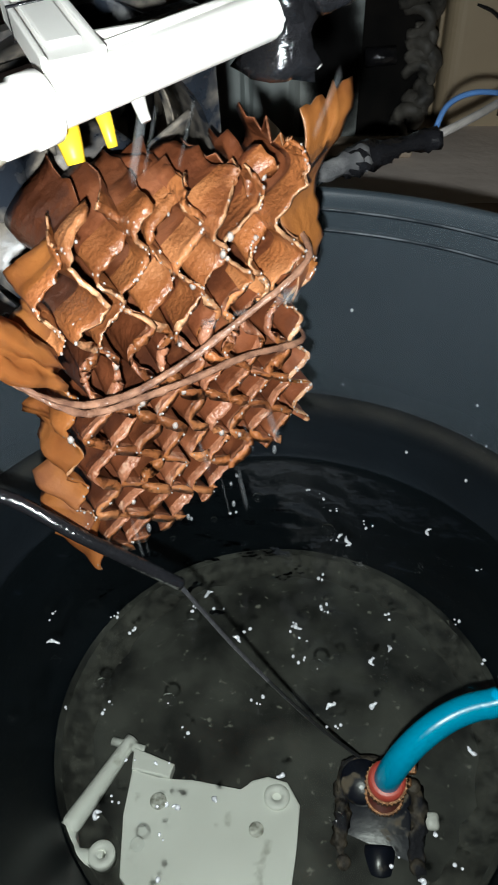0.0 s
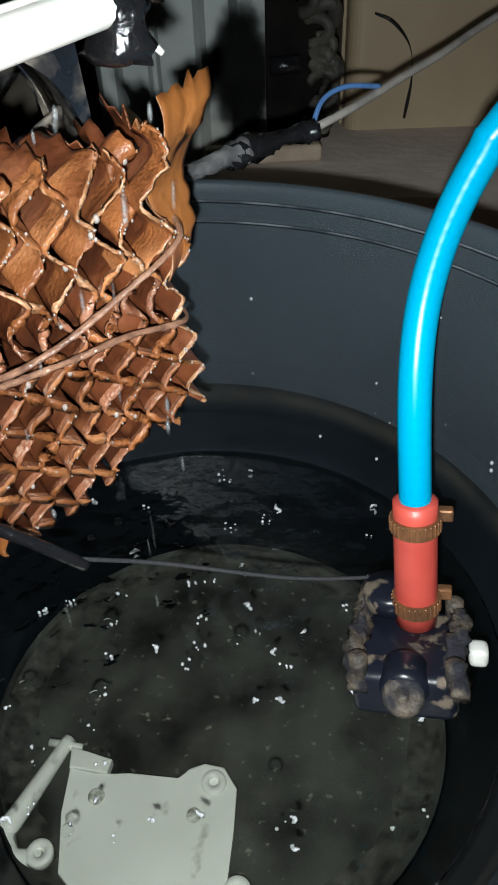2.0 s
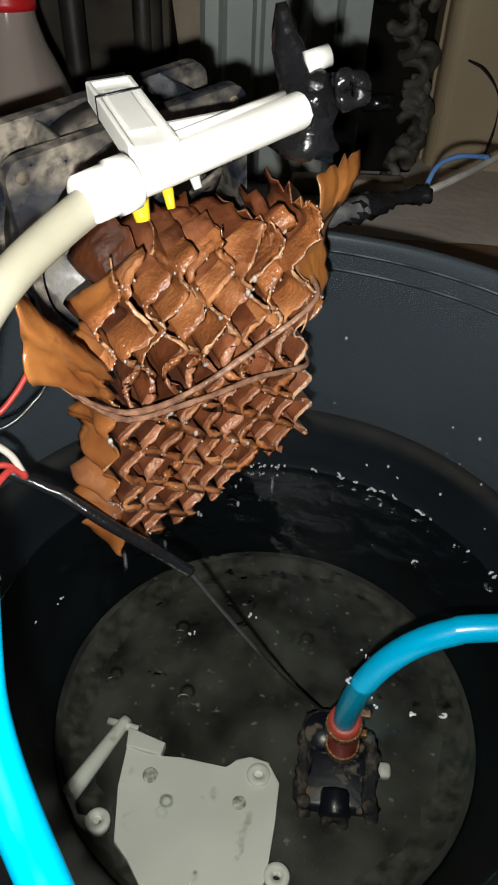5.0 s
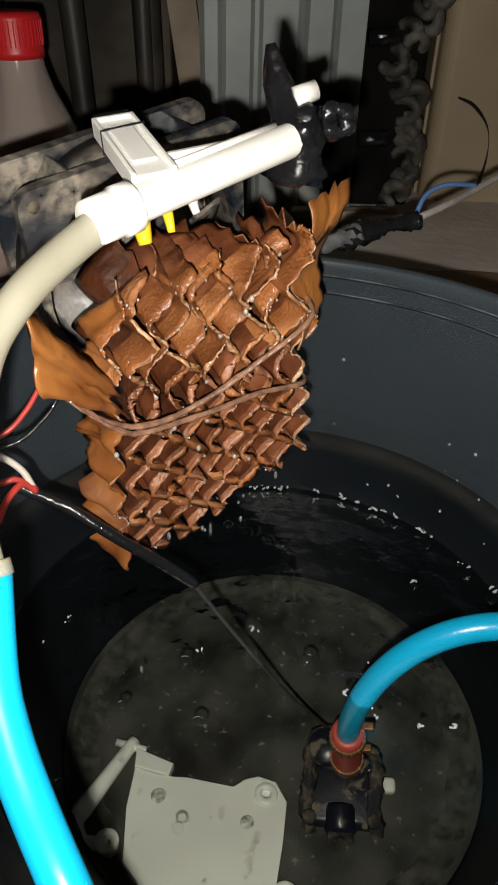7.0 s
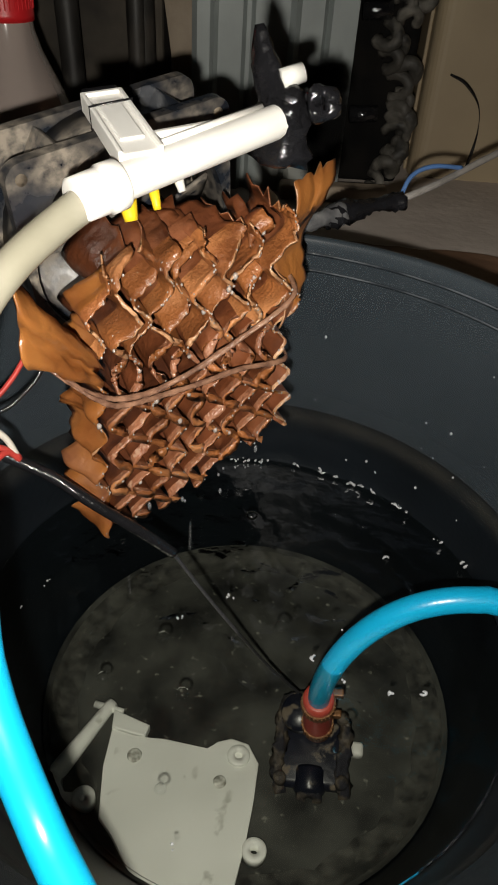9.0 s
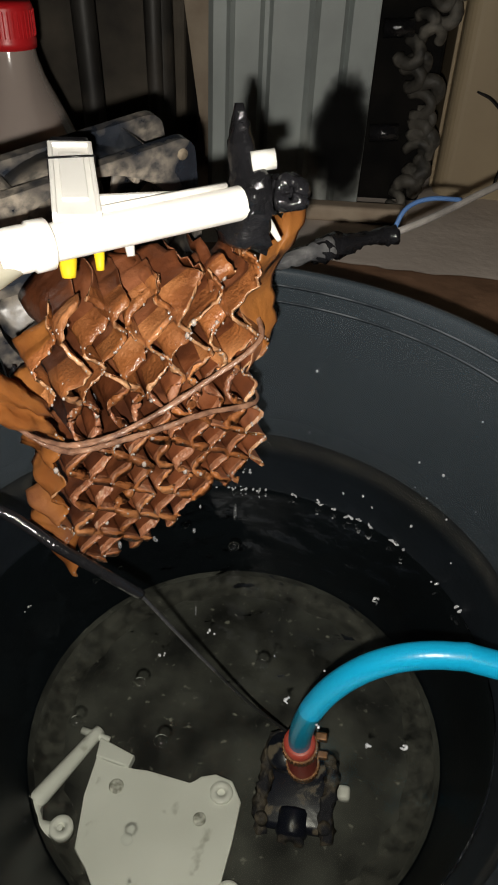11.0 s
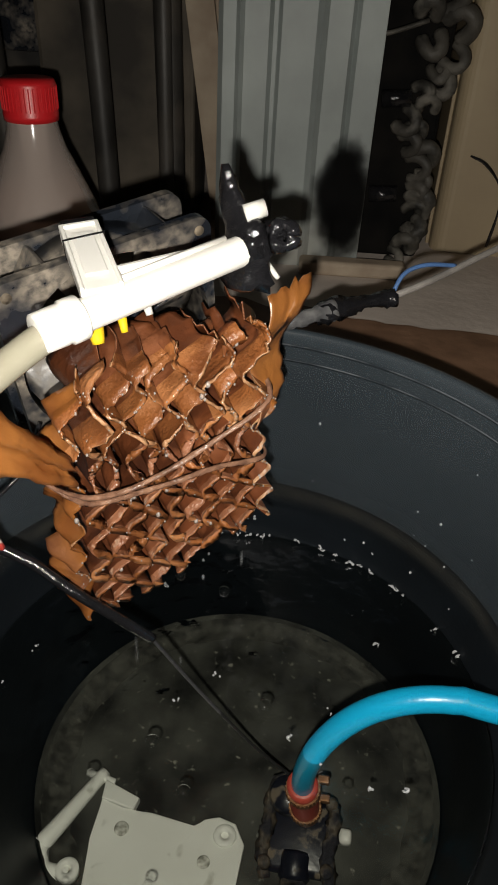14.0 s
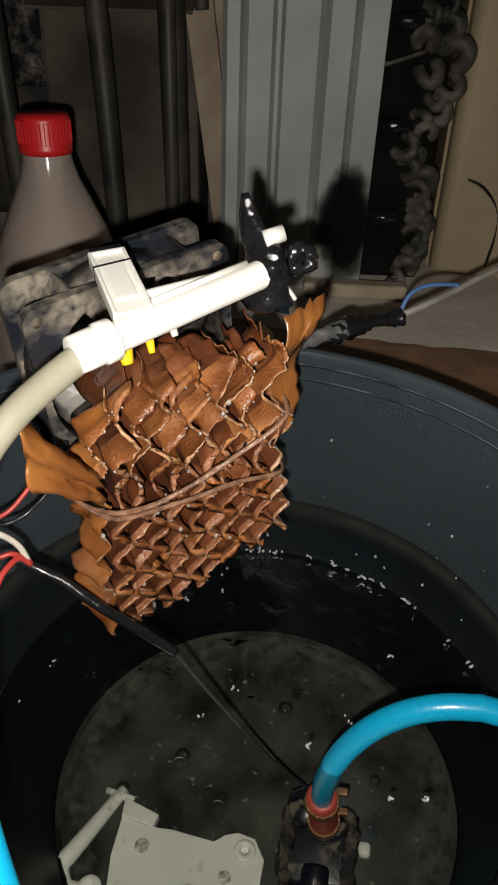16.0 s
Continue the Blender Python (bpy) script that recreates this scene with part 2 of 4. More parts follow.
WETMARK = shader("brown_wet_soil", (0.25, 0.14, 0.085), (0.16, 0.085, 0.05), rough=0.6, scale=40, bump=0.4)
WOOD = shader("old_wood", (0.45, 0.37, 0.28), (0.3, 0.23, 0.17), rough=0.8, scale=25, bump=0.3)
DARKMETAL = shader("dirty_dark_metal", (0.045, 0.042, 0.038), (0.014, 0.013, 0.012), rough=0.5, scale=16, bump=0.2,
                   spots=(0.11, 0.09, 0.07), spot_scale=12, spot_at=0.62, spot_soft=0.1)
BOXBROWN = shader("dusty_cardboard", (0.15, 0.125, 0.095), (0.03, 0.026, 0.021), rough=0.8, scale=9, bump=0.2)
PLASTER = shader("grimy_plaster", (0.4, 0.37, 0.33), (0.3, 0.27, 0.24), rough=0.9, scale=4, bump=0.2)
TORCHGLOW = glow("torch_light", (1.0, 0.965, 0.90), 15500)


# ---------- mesh helpers ----------
def link(name, bm, material, parent=None, label="", smooth=True):
    me = bpy.data.meshes.new(name)
    bmesh.ops.recalc_face_normals(bm, faces=bm.faces)
    bm.to_mesh(me)
    bm.free()
    me.materials.append(material)
    if smooth:
        me.shade_smooth()
    ob = new(name, me)
    ob.parent = parent
    if label:
        ob["label"] = label
    return ob


def part(name, bm, material, parent, label="", smooth=True):
    return link(name, bm, material, parent, label, smooth)


def thing(name, label, category, at=(0, 0, 0), group="", kind=""):
    ob = new(name)
    ob.empty_display_size = 0.01
    ob.location = at
    return tagged(ob, label, category, group, kind)


def smooth_line(points, n):
    """A Catmull-Rom line through the points, at n + 1 places of equal spacing."""
    p = [Vector(q) for q in points]
    p = [2 * p[0] - p[1]] + p + [2 * p[-1] - p[-2]]
    dense = []
    for i in range(1, len(p) - 2):
        for k in range(16):
            s = k / 16
            a, b, c, d = p[i - 1], p[i], p[i + 1], p[i + 2]
            dense.append(0.5 * (2 * b + (c - a) * s + (2 * a - 5 * b + 4 * c - d) * s * s + (3 * b - a - 3 * c + d) * s ** 3))
    dense.append(p[-2])
    run = [0.0]
    for a, b in zip(dense, dense[1:]):
        run.append(run[-1] + (b - a).length)
    out, j = [], 0
    for k in range(n + 1):
        want = run[-1] * k / n
        while j < len(run) - 2 and run[j + 1] < want:
            j += 1
        f = (want - run[j]) / max(run[j + 1] - run[j], 1e-9)
        out.append(dense[j].lerp(dense[j + 1], min(max(f, 0), 1)))
    return out


def tube(bm, line, radius, sides=12, flat=1.0, wobble=0.0):
    """Sweeps a ring along a line; radius is a number or a function of 0..1."""
    rings, side = [], None
    for i, p in enumerate(line):
        ahead = (line[min(i + 1, len(line) - 1)] - line[max(i - 1, 0)]).normalized()
        if side is None:
            side = ahead.orthogonal().normalized()
        side = (side - ahead * side.dot(ahead)).normalized()
        up = ahead.cross(side)
        r = radius(i / (len(line) - 1)) if callable(radius) else radius
        ring = []
        for k in range(sides):
            a = 2 * math.pi * k / sides
            q = 1 + wobble * noise.noise(p * 300 + Vector((k, 0, 0)))
            ring.append(bm.verts.new(p + (side * math.cos(a) * flat + up * math.sin(a)) * r * q))
        rings.append(ring)
    for a, b in zip(rings, rings[1:]):
        for k in range(sides):
            bm.faces.new((a[k], a[(k + 1) % sides], b[(k + 1) % sides], b[k]))
    bm.faces.new(rings[0][::-1])
    bm.faces.new(rings[-1])
    return bm


def lathe(bm, profile, sides=48, centre=None, m=None):
    """Turns (radius, height) pairs about z; centre(z) shifts each ring."""
    rings = []
    for r, z in profile:
        c = centre(z) if centre else Vector((0, 0, 0))
        ring = []
        for k in range(sides):
            a = 2 * math.pi * k / sides
            v = Vector((c.x + r * math.cos(a), c.y + r * math.sin(a), z))
            ring.append(bm.verts.new(m @ v if m else v))
        rings.append(ring)
    for a, b in zip(rings, rings[1:]):
        for k in range(sides):
            bm.faces.new((a[k], a[(k + 1) % sides], b[(k + 1) % sides], b[k]))
    return rings


def closed(bm, rings):
    bm.faces.new(rings[0][::-1])
    bm.faces.new(rings[-1])
    return bm


def slab(bm, outline, thick, m=None, bevel=0.0):
    """A plate with this outline, thick along its z."""
    low = [bm.verts.new((x, y, 0)) for x, y in outline]
    high = [bm.verts.new((x, y, thick)) for x, y in outline]
    n = len(low)
    faces = [bm.faces.new(low[::-1]), bm.faces.new(high)]
    for k in range(n):
        faces.append(bm.faces.new((low[k], low[(k + 1) % n], high[(k + 1) % n], high[k])))
    if bevel:
        edges = list({e for f in faces[:2] for e in f.edges})
        bmesh.ops.bevel(bm, geom=edges, offset=bevel, segments=2, affect="EDGES", profile=0.5)
    if m:
        bmesh.ops.transform(bm, matrix=m, verts=bm.verts[:])
    return bm


def block(size, bevel=0.001, m=None, segments=2):
    bm = bmesh.new()
    bmesh.ops.create_cube(bm, size=1, matrix=Matrix.Diagonal((*size, 1)))
    bmesh.ops.bevel(bm, geom=bm.edges[:], offset=bevel, segments=segments, affect="EDGES", profile=0.5)
    if m:
        bmesh.ops.transform(bm, matrix=m, verts=bm.verts[:])
    return bm


def axes(o, x, z):
    """A pose with its z along z and its x near x."""
    z = Vector(z).normalized()
    x = Vector(x)
    x = (x - z * x.dot(z)).normalized()
    y = z.cross(x)
    return Matrix(((x.x, y.x, z.x, o[0]), (x.y, y.y, z.y, o[1]), (x.z, y.z, z.z, o[2]), (0, 0, 0, 1)))


def arc(cx, cy, r, a0, a1, n):
    return [(cx + r * math.cos(radians(a0 + (a1 - a0) * k / n)), cy + r * math.sin(radians(a0 + (a1 - a0) * k / n))) for k in range(n + 1)]


# ---------- the room ----------
def room():
    def wall(name, size, at, material, label):
        ob = link(name, block(size, 0.004), material, smooth=False)
        ob.location = at
        return tagged(ob, label, "wall" if "wall" in name else name, kind="structure")

    wall("ground", (6, 6, 0.1), (0, 0.5, -0.05), GROUND, "dusty concrete ground with brown stains")
    wall("wall_north", (6, 0.12, 2.4), (0, 1.9, 1.2), PLASTER, "grimy unlit plaster wall")
    wall("wall_south", (6, 0.12, 2.4), (0, -1.6, 1.2), PLASTER, "grimy unlit plaster wall")
    wall("wall_east", (0.12, 3.5, 2.4), (1.6, 0.15, 1.2), PLASTER, "grimy unlit plaster wall")
    wall("wall_west", (0.12, 3.5, 2.4), (-1.6, 0.15, 1.2), PLASTER, "grimy unlit plaster wall")
    wall("ceiling", (6, 6, 0.1), (0, 0.5, 2.45), PLASTER, "dark plaster ceiling")


room()

# ---------- the bucket: its axis leans a little away from the camera ----------
RIM, FLOOR, LEVEL = 0.2675, 0.005, 0.108
RIM_C, FLOOR_C = sv(0.008, 0.281, 0.595), sv(0.049, 0.433, 0.07)


def axis_at(z):
    f = (z - FLOOR) / (RIM - FLOOR)
    return Vector((FLOOR_C.x + (RIM_C.x - FLOOR_C.x) * f, FLOOR_C.y + (RIM_C.y - FLOOR_C.y) * f, 0))


def bucket_radius(z):
    f = (z - FLOOR) / (RIM - FLOOR)
    return 0.1165 + 0.0245 * f


def bucket():
    b = thing("bucket", "black plastic bucket with ridged rim, half full of water", "bucket", (FLOOR_C.x, FLOOR_C.y, 0))
    off = Matrix.Translation((-FLOOR_C.x, -FLOOR_C.y, 0))
    bm = bmesh.new()
    inner = [(bucket_radius(FLOOR) - 0.012, FLOOR), (bucket_radius(FLOOR) - 0.004, FLOOR + 0.002), (bucket_radius(FLOOR) + 0.0005, FLOOR + 0.012)]
    for z in (0.05, 0.1, 0.15, 0.2, 0.225):
        inner.append((bucket_radius(z), z))
    for z in (0.2508, 0.2596):
        inner += [(bucket_radius(z + d) - p, z + d) for d, p in ((-0.003, 0), (-0.0008, 0), (-0.0004, 0.0004), (0, 0.0005), (0.0004, 0.0004), (0.0008, 0), (0.003, 0))]
    inner += [(bucket_radius(0.264), 0.264), (bucket_radius(RIM) + 0.0006, RIM - 0.001), (bucket_radius(RIM) + 0.002, RIM), (bucket_radius(RIM) + 0.0045, RIM - 0.001)]
    outer = [(bucket_radius(RIM) + 0.0055, RIM - 0.004), (bucket_radius(RIM) + 0.0055, 0.24), (bucket_radius(0.238) + 0.0025, 0.238)]
    outer += [(bucket_radius(0.1) + 0.0025, 0.1), (bucket_radius(0.0) + 0.002, 0.006), (bucket_radius(0.0) - 0.002, 0.0)]
    rings = lathe(bm, inner + outer, 96, axis_at, off)
    closed(bm, rings)
    part("shell", bm, BLACK, b)
    bm = bmesh.new()
    rings = lathe(bm, [(r, FLOOR + 0.0006 + 0.0004 * math.sin(40 * r)) for r in (0.003, 0.03, 0.06, 0.09, 0.1045)] + [(0.1115, FLOOR + 0.0028), (0.1162, FLOOR + 0.012)], 64, axis_at, off)
    bm.faces.new(rings[0][::-1])
    part("sediment", bm, SILT_CAUSTICS, b, "thin grey silt with painted caustic patches over the bucket bottom")
    # thin rings carry the ridges' highlight lines in their colour
    for z in (0.2508, 0.2596):
        bm = bmesh.new()
        lathe(bm, [(bucket_radius(z) - 0.0002 - 0.0005 * math.sin(a), z - 0.0005 * math.cos(a)) for a in np.linspace(0, math.pi, 7)], 96, axis_at, off)
        part("ridge", bm, RIDGE_GLINT, b)
    # upper wall and rim get their sheen as a pale see-through layer
    bm = bmesh.new()
    lathe(bm, [(bucket_radius(z) - 0.0004, z) for z in (0.161, 0.18, 0.21, 0.2500)], 96, axis_at, off)
    part("dust_film", bm, WALLSHEEN, b, "pale film in place of the wall's sheen above the water mark")
    for low, high in ((0.2516, 0.2588), (0.2604, 0.2662)):
        bm = bmesh.new()
        profile = [(bucket_radius(z) - 0.0004, z) for z in (low, high)]
        if low > 0.26:
            profile += [(bucket_radius(RIM) + 0.0005, RIM - 0.0004), (bucket_radius(RIM) + 0.002, RIM + 0.0004), (bucket_radius(RIM) + 0.0048, RIM - 0.0006)]
        lathe(bm, profile, 96, axis_at, off)
        part("dust_film", bm, WALLSHEEN, b, "pale film in place of sheen on the rim")
    bm = bmesh.new()
    rings = lathe(bm, [(0.099, FLOOR + 0.0026), (0.1035, FLOOR + 0.0030), (0.109, FLOOR + 0.0042), (0.1135, FLOOR + 0.0095)], 96, axis_at, off)
    for k, v in enumerate(rings[0]):
        v.co.xy *= 1 + 0.05 * noise.noise(Vector((k * 0.5, 2, 7)))
    part("silt_rim", bm, RIMSILT, b, "pale mottled silt in the corner of the bottom")
    bm = bmesh.new()
    zs = [0.139, 0.150, 0.160, 0.174]
    rings = lathe(bm, [(bucket_radius(z) - 0.0008, z) for z in zs], 96, axis_at, off)
    for ring, s in zip(rings, (1, 0, 0, 1)):
        for k, v in enumerate(ring):
            v.co.z += 0.003 * s * noise.noise(Vector((k * 0.35, s * 5, zs[0]))) + 0.0025 * noise.noise(Vector((k * 0.12, 3, 1)))
    part("silt_ring", bm, SILT, b, "pale dried silt ring on the bucket wall")
    return b


bucket()

# raised concrete floor behind the bucket, with a brown soaked band along its edge
SLAB_TOP = 0.195
bm = bmesh.new()
slab(bm, [(-0.065, 0.345), (0.07, 0.345), (0.15, 0.29), (0.2, 0.2), (1.5, 0.2), (1.5, 1.83), (-1.5, 1.83), (-1.5, 0.50), (-0.065, 0.50)], SLAB_TOP, None, 0.0)
tagged(link("pavement", bm, GROUND, smooth=False), "raised dusty concrete floor with brown stains behind the bucket", "floor", kind="structure")
bm = bmesh.new()
ring_in, ring_out = [], []
for k in range(61):
    a = radians(15 + 85 * k / 60)
    for ring, r in ((ring_in, 0.215), (ring_out, 0.322)):
        rr = r * (1 + (0.10 * noise.noise(Vector((math.cos(a) * 4, math.sin(a) * 4, 2))) + 0.03 * noise.noise(Vector((math.cos(a) * 14, math.sin(a) * 14, 5))) if r > 0.25 else 0))
        ring.append(bm.verts.new((0.01 + rr * math.cos(a), 0.14 + rr * math.sin(a), SLAB_TOP + 0.004)))
for k in range(60):
    bm.faces.new((ring_in[k], ring_out[k], ring_out[k + 1], ring_in[k + 1]))
tagged(link("wet_ground", bm, WETMARK, smooth=False), "brown soaked soil on the concrete round the bucket", "ground", kind="structure")


# ---------- water ----------
def water():
    c = axis_at(LEVEL)
    bm = bmesh.new()
    n, m = 60, 120
    centre = bm.verts.new((0, 0, 0))
    rings = []
    edge = bucket_radius(LEVEL) - 0.0006
    for i in range(1, n + 4):
        r, climb = edge * min(i, n - 1) / n, 0.0
        if i >= n:
            r, climb = ((edge - 0.0013, 0.0002), (edge - 0.0007, 0.0006), (edge - 0.0003, 0.0011), (edge, 0.0019))[i - n]
        ring = []
        for k in range(m):
            a = 2 * math.pi * k / m
            x, y = r * math.cos(a), r * math.sin(a)
            h = 0.0011 * noise.noise(Vector((x * 55, y * 55, 3))) + 0.0006 * noise.noise(Vector((x * 120, y * 120, 9)))
            for cx, cy, amp in ((-0.03, 0.035, 0.0007), (0.035, -0.02, 0.0005), (0.01, 0.07, 0.0006)):
                d = math.hypot(x - cx, y - cy)
                h += amp * math.sin(d * 480) * math.exp(-d * 38)
            ring.append(bm.verts.new((x, y, climb + h * (1 - 0.6 * min(1, i / n) ** 8))))
        rings.append(ring)
    for k in range(m):
        bm.faces.new((centre, rings[0][k], rings[0][(k + 1) % m]))
    for a, b in zip(rings, rings[1:]):
        for k in range(m):
            bm.faces.new((a[k], b[k], b[(k + 1) % m], a[(k + 1) % m]))
    ob = link("water", bm, WATER)
    ob.location = (c.x, c.y, LEVEL)
    return tagged(ob, "clear rippling water standing in the black bucket", "water", kind="stuff")


water_surface = water()

# ---------- the corrugated cooling pad ----------
PAD_O = sv(-0.085, 0.335, 0.50)
PAD_U, PAD_V, PAD_N = Vector((0.8331, 0.5531, 0)), Vector((0.0707, -0.1065, 0.9918)), Vector((0.5485, -0.8263, -0.1279))
PAD = axes(PAD_O, PAD_U, PAD_N)


def lerp_table(x, table):
    if x <= table[0][0]:
        return table[0][1]
    for (a, u), (b, v) in zip(table, table[1:]):
        if x <= b:
            return u + (v - u) * (x - a) / (b - a)
    return table[-1][1]


PAD_LEFT = ((-0.08, 0.004), (-0.035, -0.002), (0.03, -0.004), (0.065, 0.002), (0.09, -0.004), (0.13, -0.004), (0.17, 0.004), (0.21, 0.010))
PAD_RIGHT = ((-0.08, 0.178), (-0.01, 0.176), (0.038, 0.168), (0.07, 0.160), (0.105, 0.163), (0.14, 0.160), (0.17, 0.170), (0.21, 0.172))
PAD_TOP = ((-0.02, 0.150), (0.003, 0.160), (0.04, 0.170), (0.08, 0.166), (0.12, 0.166), (0.145, 0.176), (0.155, 0.186), (0.19, 0.186))
PAD_LOW = ((-0.02, -0.050), (0.0, -0.080), (0.014, -0.088), (0.028, -0.074), (0.052, -0.078), (0.08, -0.066), (0.10, -0.055), (0.115, -0.036), (0.147, -0.036), (0.176, -0.008))
SHEETS = 11


def cooling_pad():
    pad = thing("cooling_pad", "wet brown corrugated paper cooling pad strapped before the fan", "cooling pad")
    pad.matrix_world = PAD
    rng, beads = random.Random(21), []
    for k in range(SHEETS):
        f = (k + 0.5) / SHEETS
        mid = 0.165 * f
        top = lerp_table(mid, PAD_TOP) + 0.006 * noise.noise(Vector((k * 3.7, 1, 1)))
        low = lerp_table(mid, PAD_LOW) + 0.004 * noise.noise(Vector((k * 2.9, 5, 1)))
        top = min(top, 0.125) if k == SHEETS - 1 else top
        rows, cols = 130, 11
        side = -1 if k % 2 else 1
        first, last = k == 0, k == SHEETS - 1
        bm = bmesh.new()
        grid, rim = [], []
        for i in range(rows + 1):
            v = low + (top - low) * i / rows
            left, right = lerp_table(v, PAD_LEFT), lerp_table(v, PAD_RIGHT)
            pitch = (right - left) / SHEETS
            loose = max(0.0, (v - 0.085) / 0.1)
            pinch = math.exp(-((v - 0.075) / 0.014) ** 2)
            line = []
            base_v = v
            for j in range(cols + 1):
                v = base_v + (0.003 if last else 0.012) * loose * loose * noise.noise(Vector((k * 4.3, j * 0.9, 11))) + 0.004 * loose * noise.noise(Vector((k * 4.3, j * 2.7, 15)))
                edge = 0.004 * noise.noise(Vector((k * 5.1, v * 55, 2))) + 0.003 * noise.noise(Vector((k * 9.3, v * 330, 4))) * (0.5 + loose)
                edge += (0.0 if last else 0.038) * loose * noise.noise(Vector((k * 1.7, v * 20, 7))) - 0.008 * pinch
                edge += 0.006 * loose * noise.noise(Vector((k * 6.1, v * 120, 3)))
                deep = j / cols
                inner = -0.085 * (1 - 0.4 * min(1, loose)) * deep ** 1.5 * (0.42 if first else 0.5 if last else 1)
                w = inner + edge * (1 - deep) ** 3
                # the rows of cells climb along the pad, as its strap does
                turns = (base_v - 0.075 - 0.24 * (pitch * k - 0.08)) / (0.0315 if base_v < 0.075 else 0.041)
                ph = 2 * math.pi * (turns - (-9 if side > 0 else 5) * (1 - 0.35 * min(1, loose)) * inner) + 1.25 * noise.noise(Vector((k * 0.9, base_v * 19, 3)))
                amp = pitch * (0.50 - 0.20 * pinch + 0.16 * loose + 0.22 * noise.noise(Vector((k * 3.3, base_v * 34, 8))))
                tooth = math.sin(ph)
                u = left + pitch * (k + 0.5) + side * amp * ((0.25 * math.asin(0.97 * tooth) + 0.62 * tooth) if base_v < 0.08 else 0.95 * tooth)
                if first:
                    # the outermost sheet splays outwards in ragged scallops
                    u += (0.20 + 0.6 * noise.noise(Vector((base_v * 60, deep * 2, 5)))) * inner * (1 - 0.85 * min(1, loose * 2)) - 0.003 * (1 - deep) * tooth + 0.003 * deep * noise.noise(Vector((base_v * 300, 1, 5)))
                    w += 0.005 * math.sin(ph * 0.5 + 1) * deep
                u += (1 - deep) ** 9 * pitch * (0.03 + 0.24 * noise.noise(Vector((k * 2.3, v * 42, 6))) + 0.16 * noise.noise(Vector((k * 7.3, v * 310, 9))))
                w -= 0.0015 * (1 - deep) ** 12
                u += (0.004 if last else 0.009) * loose * noise.noise(Vector((k * 2.2, v * 22, w * 30)))
                vert = bm.verts.new((u / 2, v / 2, w / 2))
                line.append(vert)
                front = max(0.0, 1 - deep * 3.2) ** 1.5
                low_lip = 0.85 * (0.7 + 0.6 * noise.noise(Vector((k * 3.1, base_v * 90, 2)))) * (0.35 + 0.65 * abs(math.cos(ph)))
                rim.append(0.11 + front * (0.10 if first or last else low_lip + (0.13 - low_lip) * min(1, max(0, loose * 3.0))))
            grid.append(line)
        for i, (a, b) in enumerate(zip(grid, grid[1:])):
            height = low + (top - low) * i / rows + 0.018 * noise.noise(Vector((k * 2.1, i * 0.09, 6)))
            for j in range(cols):
                f = bm.faces.new((a[j], a[j + 1], b[j + 1], b[j]))
                # pale material at the front edge, wet paper with painted shade deeper in
                f.material_index = 2 if height > 0.095 and j < 5 else (1 if j < 2 and not first else 0)
        for _ in range(60):
            i, j = rng.randrange(4, rows - 3), rng.choice((0, 1, 1, 2))
            p = grid[i][j].co
            beads.append((p + Vector((rng.uniform(-0.0004, 0.0004), 0, 0.0003)), rng.uniform(0.0002, 0.0005) * (2.2 if rng.random() < 0.06 else 1)))
        ob = part("sheet", bm, PAPER_DRY if first else PAPER_DEEP, pad)
        ob.data.materials.append(TORN if first or last else LIP)
        ob.data.materials.append(PAPER_DRY if last else PAPER_LOOSE)
        ob.data.materials.append(TORN)
        group = ob.vertex_groups.new(name="thickness")
        for n, weight in enumerate(rim):
            group.add([n], min(1.0, weight), "REPLACE")
        sol = ob.modifiers.new("thickness", "SOLIDIFY")
        sol.thickness = 0.0048
        sol.offset = 0
        sol.vertex_group = "thickness"
        sol.material_offset_rim = 1
    # pale beads on the paper edges, in place of the wet paper's glints
    bm = bmesh.new()
    for p, r in beads:
        verts = bmesh.ops.create_icosphere(bm, subdivisions=1, radius=r)["verts"]
        for v in verts:
            v.co = Vector((v.co.x, v.co.y * 1.5, v.co.z)) + p
    tagged(part("glint_bead_spray", bm, GLINT_BEAD, pad, "pale beads that stand for glints on the wet paper edges"), kind="stuff")
    # the upright torn end of the outermost sheet
    bm = bmesh.new()
    grid = []
    for i in range(23):
        s = i / 22
        line = []
        for j in range(11):
            q = j / 10
            ragged = (0.008 * noise.noise(Vector((q * 9, 3, 1))) + 0.004 * noise.noise(Vector((q * 31, 3, 1)))) * s
            x = 0.144 + 0.010 * s + q * (0.022 + 0.021 * s) + 0.005 * math.sin(s * 8.5) + 0.003 * q * noise.noise(Vector((s * 13, 2, 5)))
            y = 0.088 + 0.096 * s + 0.006 * q + ragged
            z = -0.001 - 0.022 * s - 0.012 * q + 0.006 * math.sin(s * 8.5 + 1.2) * (1 - 0.4 * q)
            line.append(bm.verts.new((x / 2, y / 2, z / 2)))
        grid.append(line)
    for a, b in zip(grid, grid[1:]):
        for j in range(10):
            bm.faces.new((a[j], a[j + 1], b[j + 1], b[j]))
    ob = part("torn_end", bm, PAPER_DRY, pad, "upright torn end of amber paper")
    ob.data.materials.append(TORN)
    sol = ob.modifiers.new("thickness", "SOLIDIFY")
    sol.thickness = 0.0006
    sol.material_offset_rim = 1
    # a torn, folded flap beside the strap
    bm = bmesh.new()
    grid = []
    for i in range(15):
        s = i / 14
        line = []
        for j in range(9):
            q = j / 8
            x = -0.048 + 0.052 * s + 0.004 * noise.noise(Vector((s * 5, q * 4, 1)))
            y = 0.178 - 0.074 * s - 0.052 * q * (1 - 0.6 * s) + 0.003 * noise.noise(Vector((s * 9, q * 9, 4)))
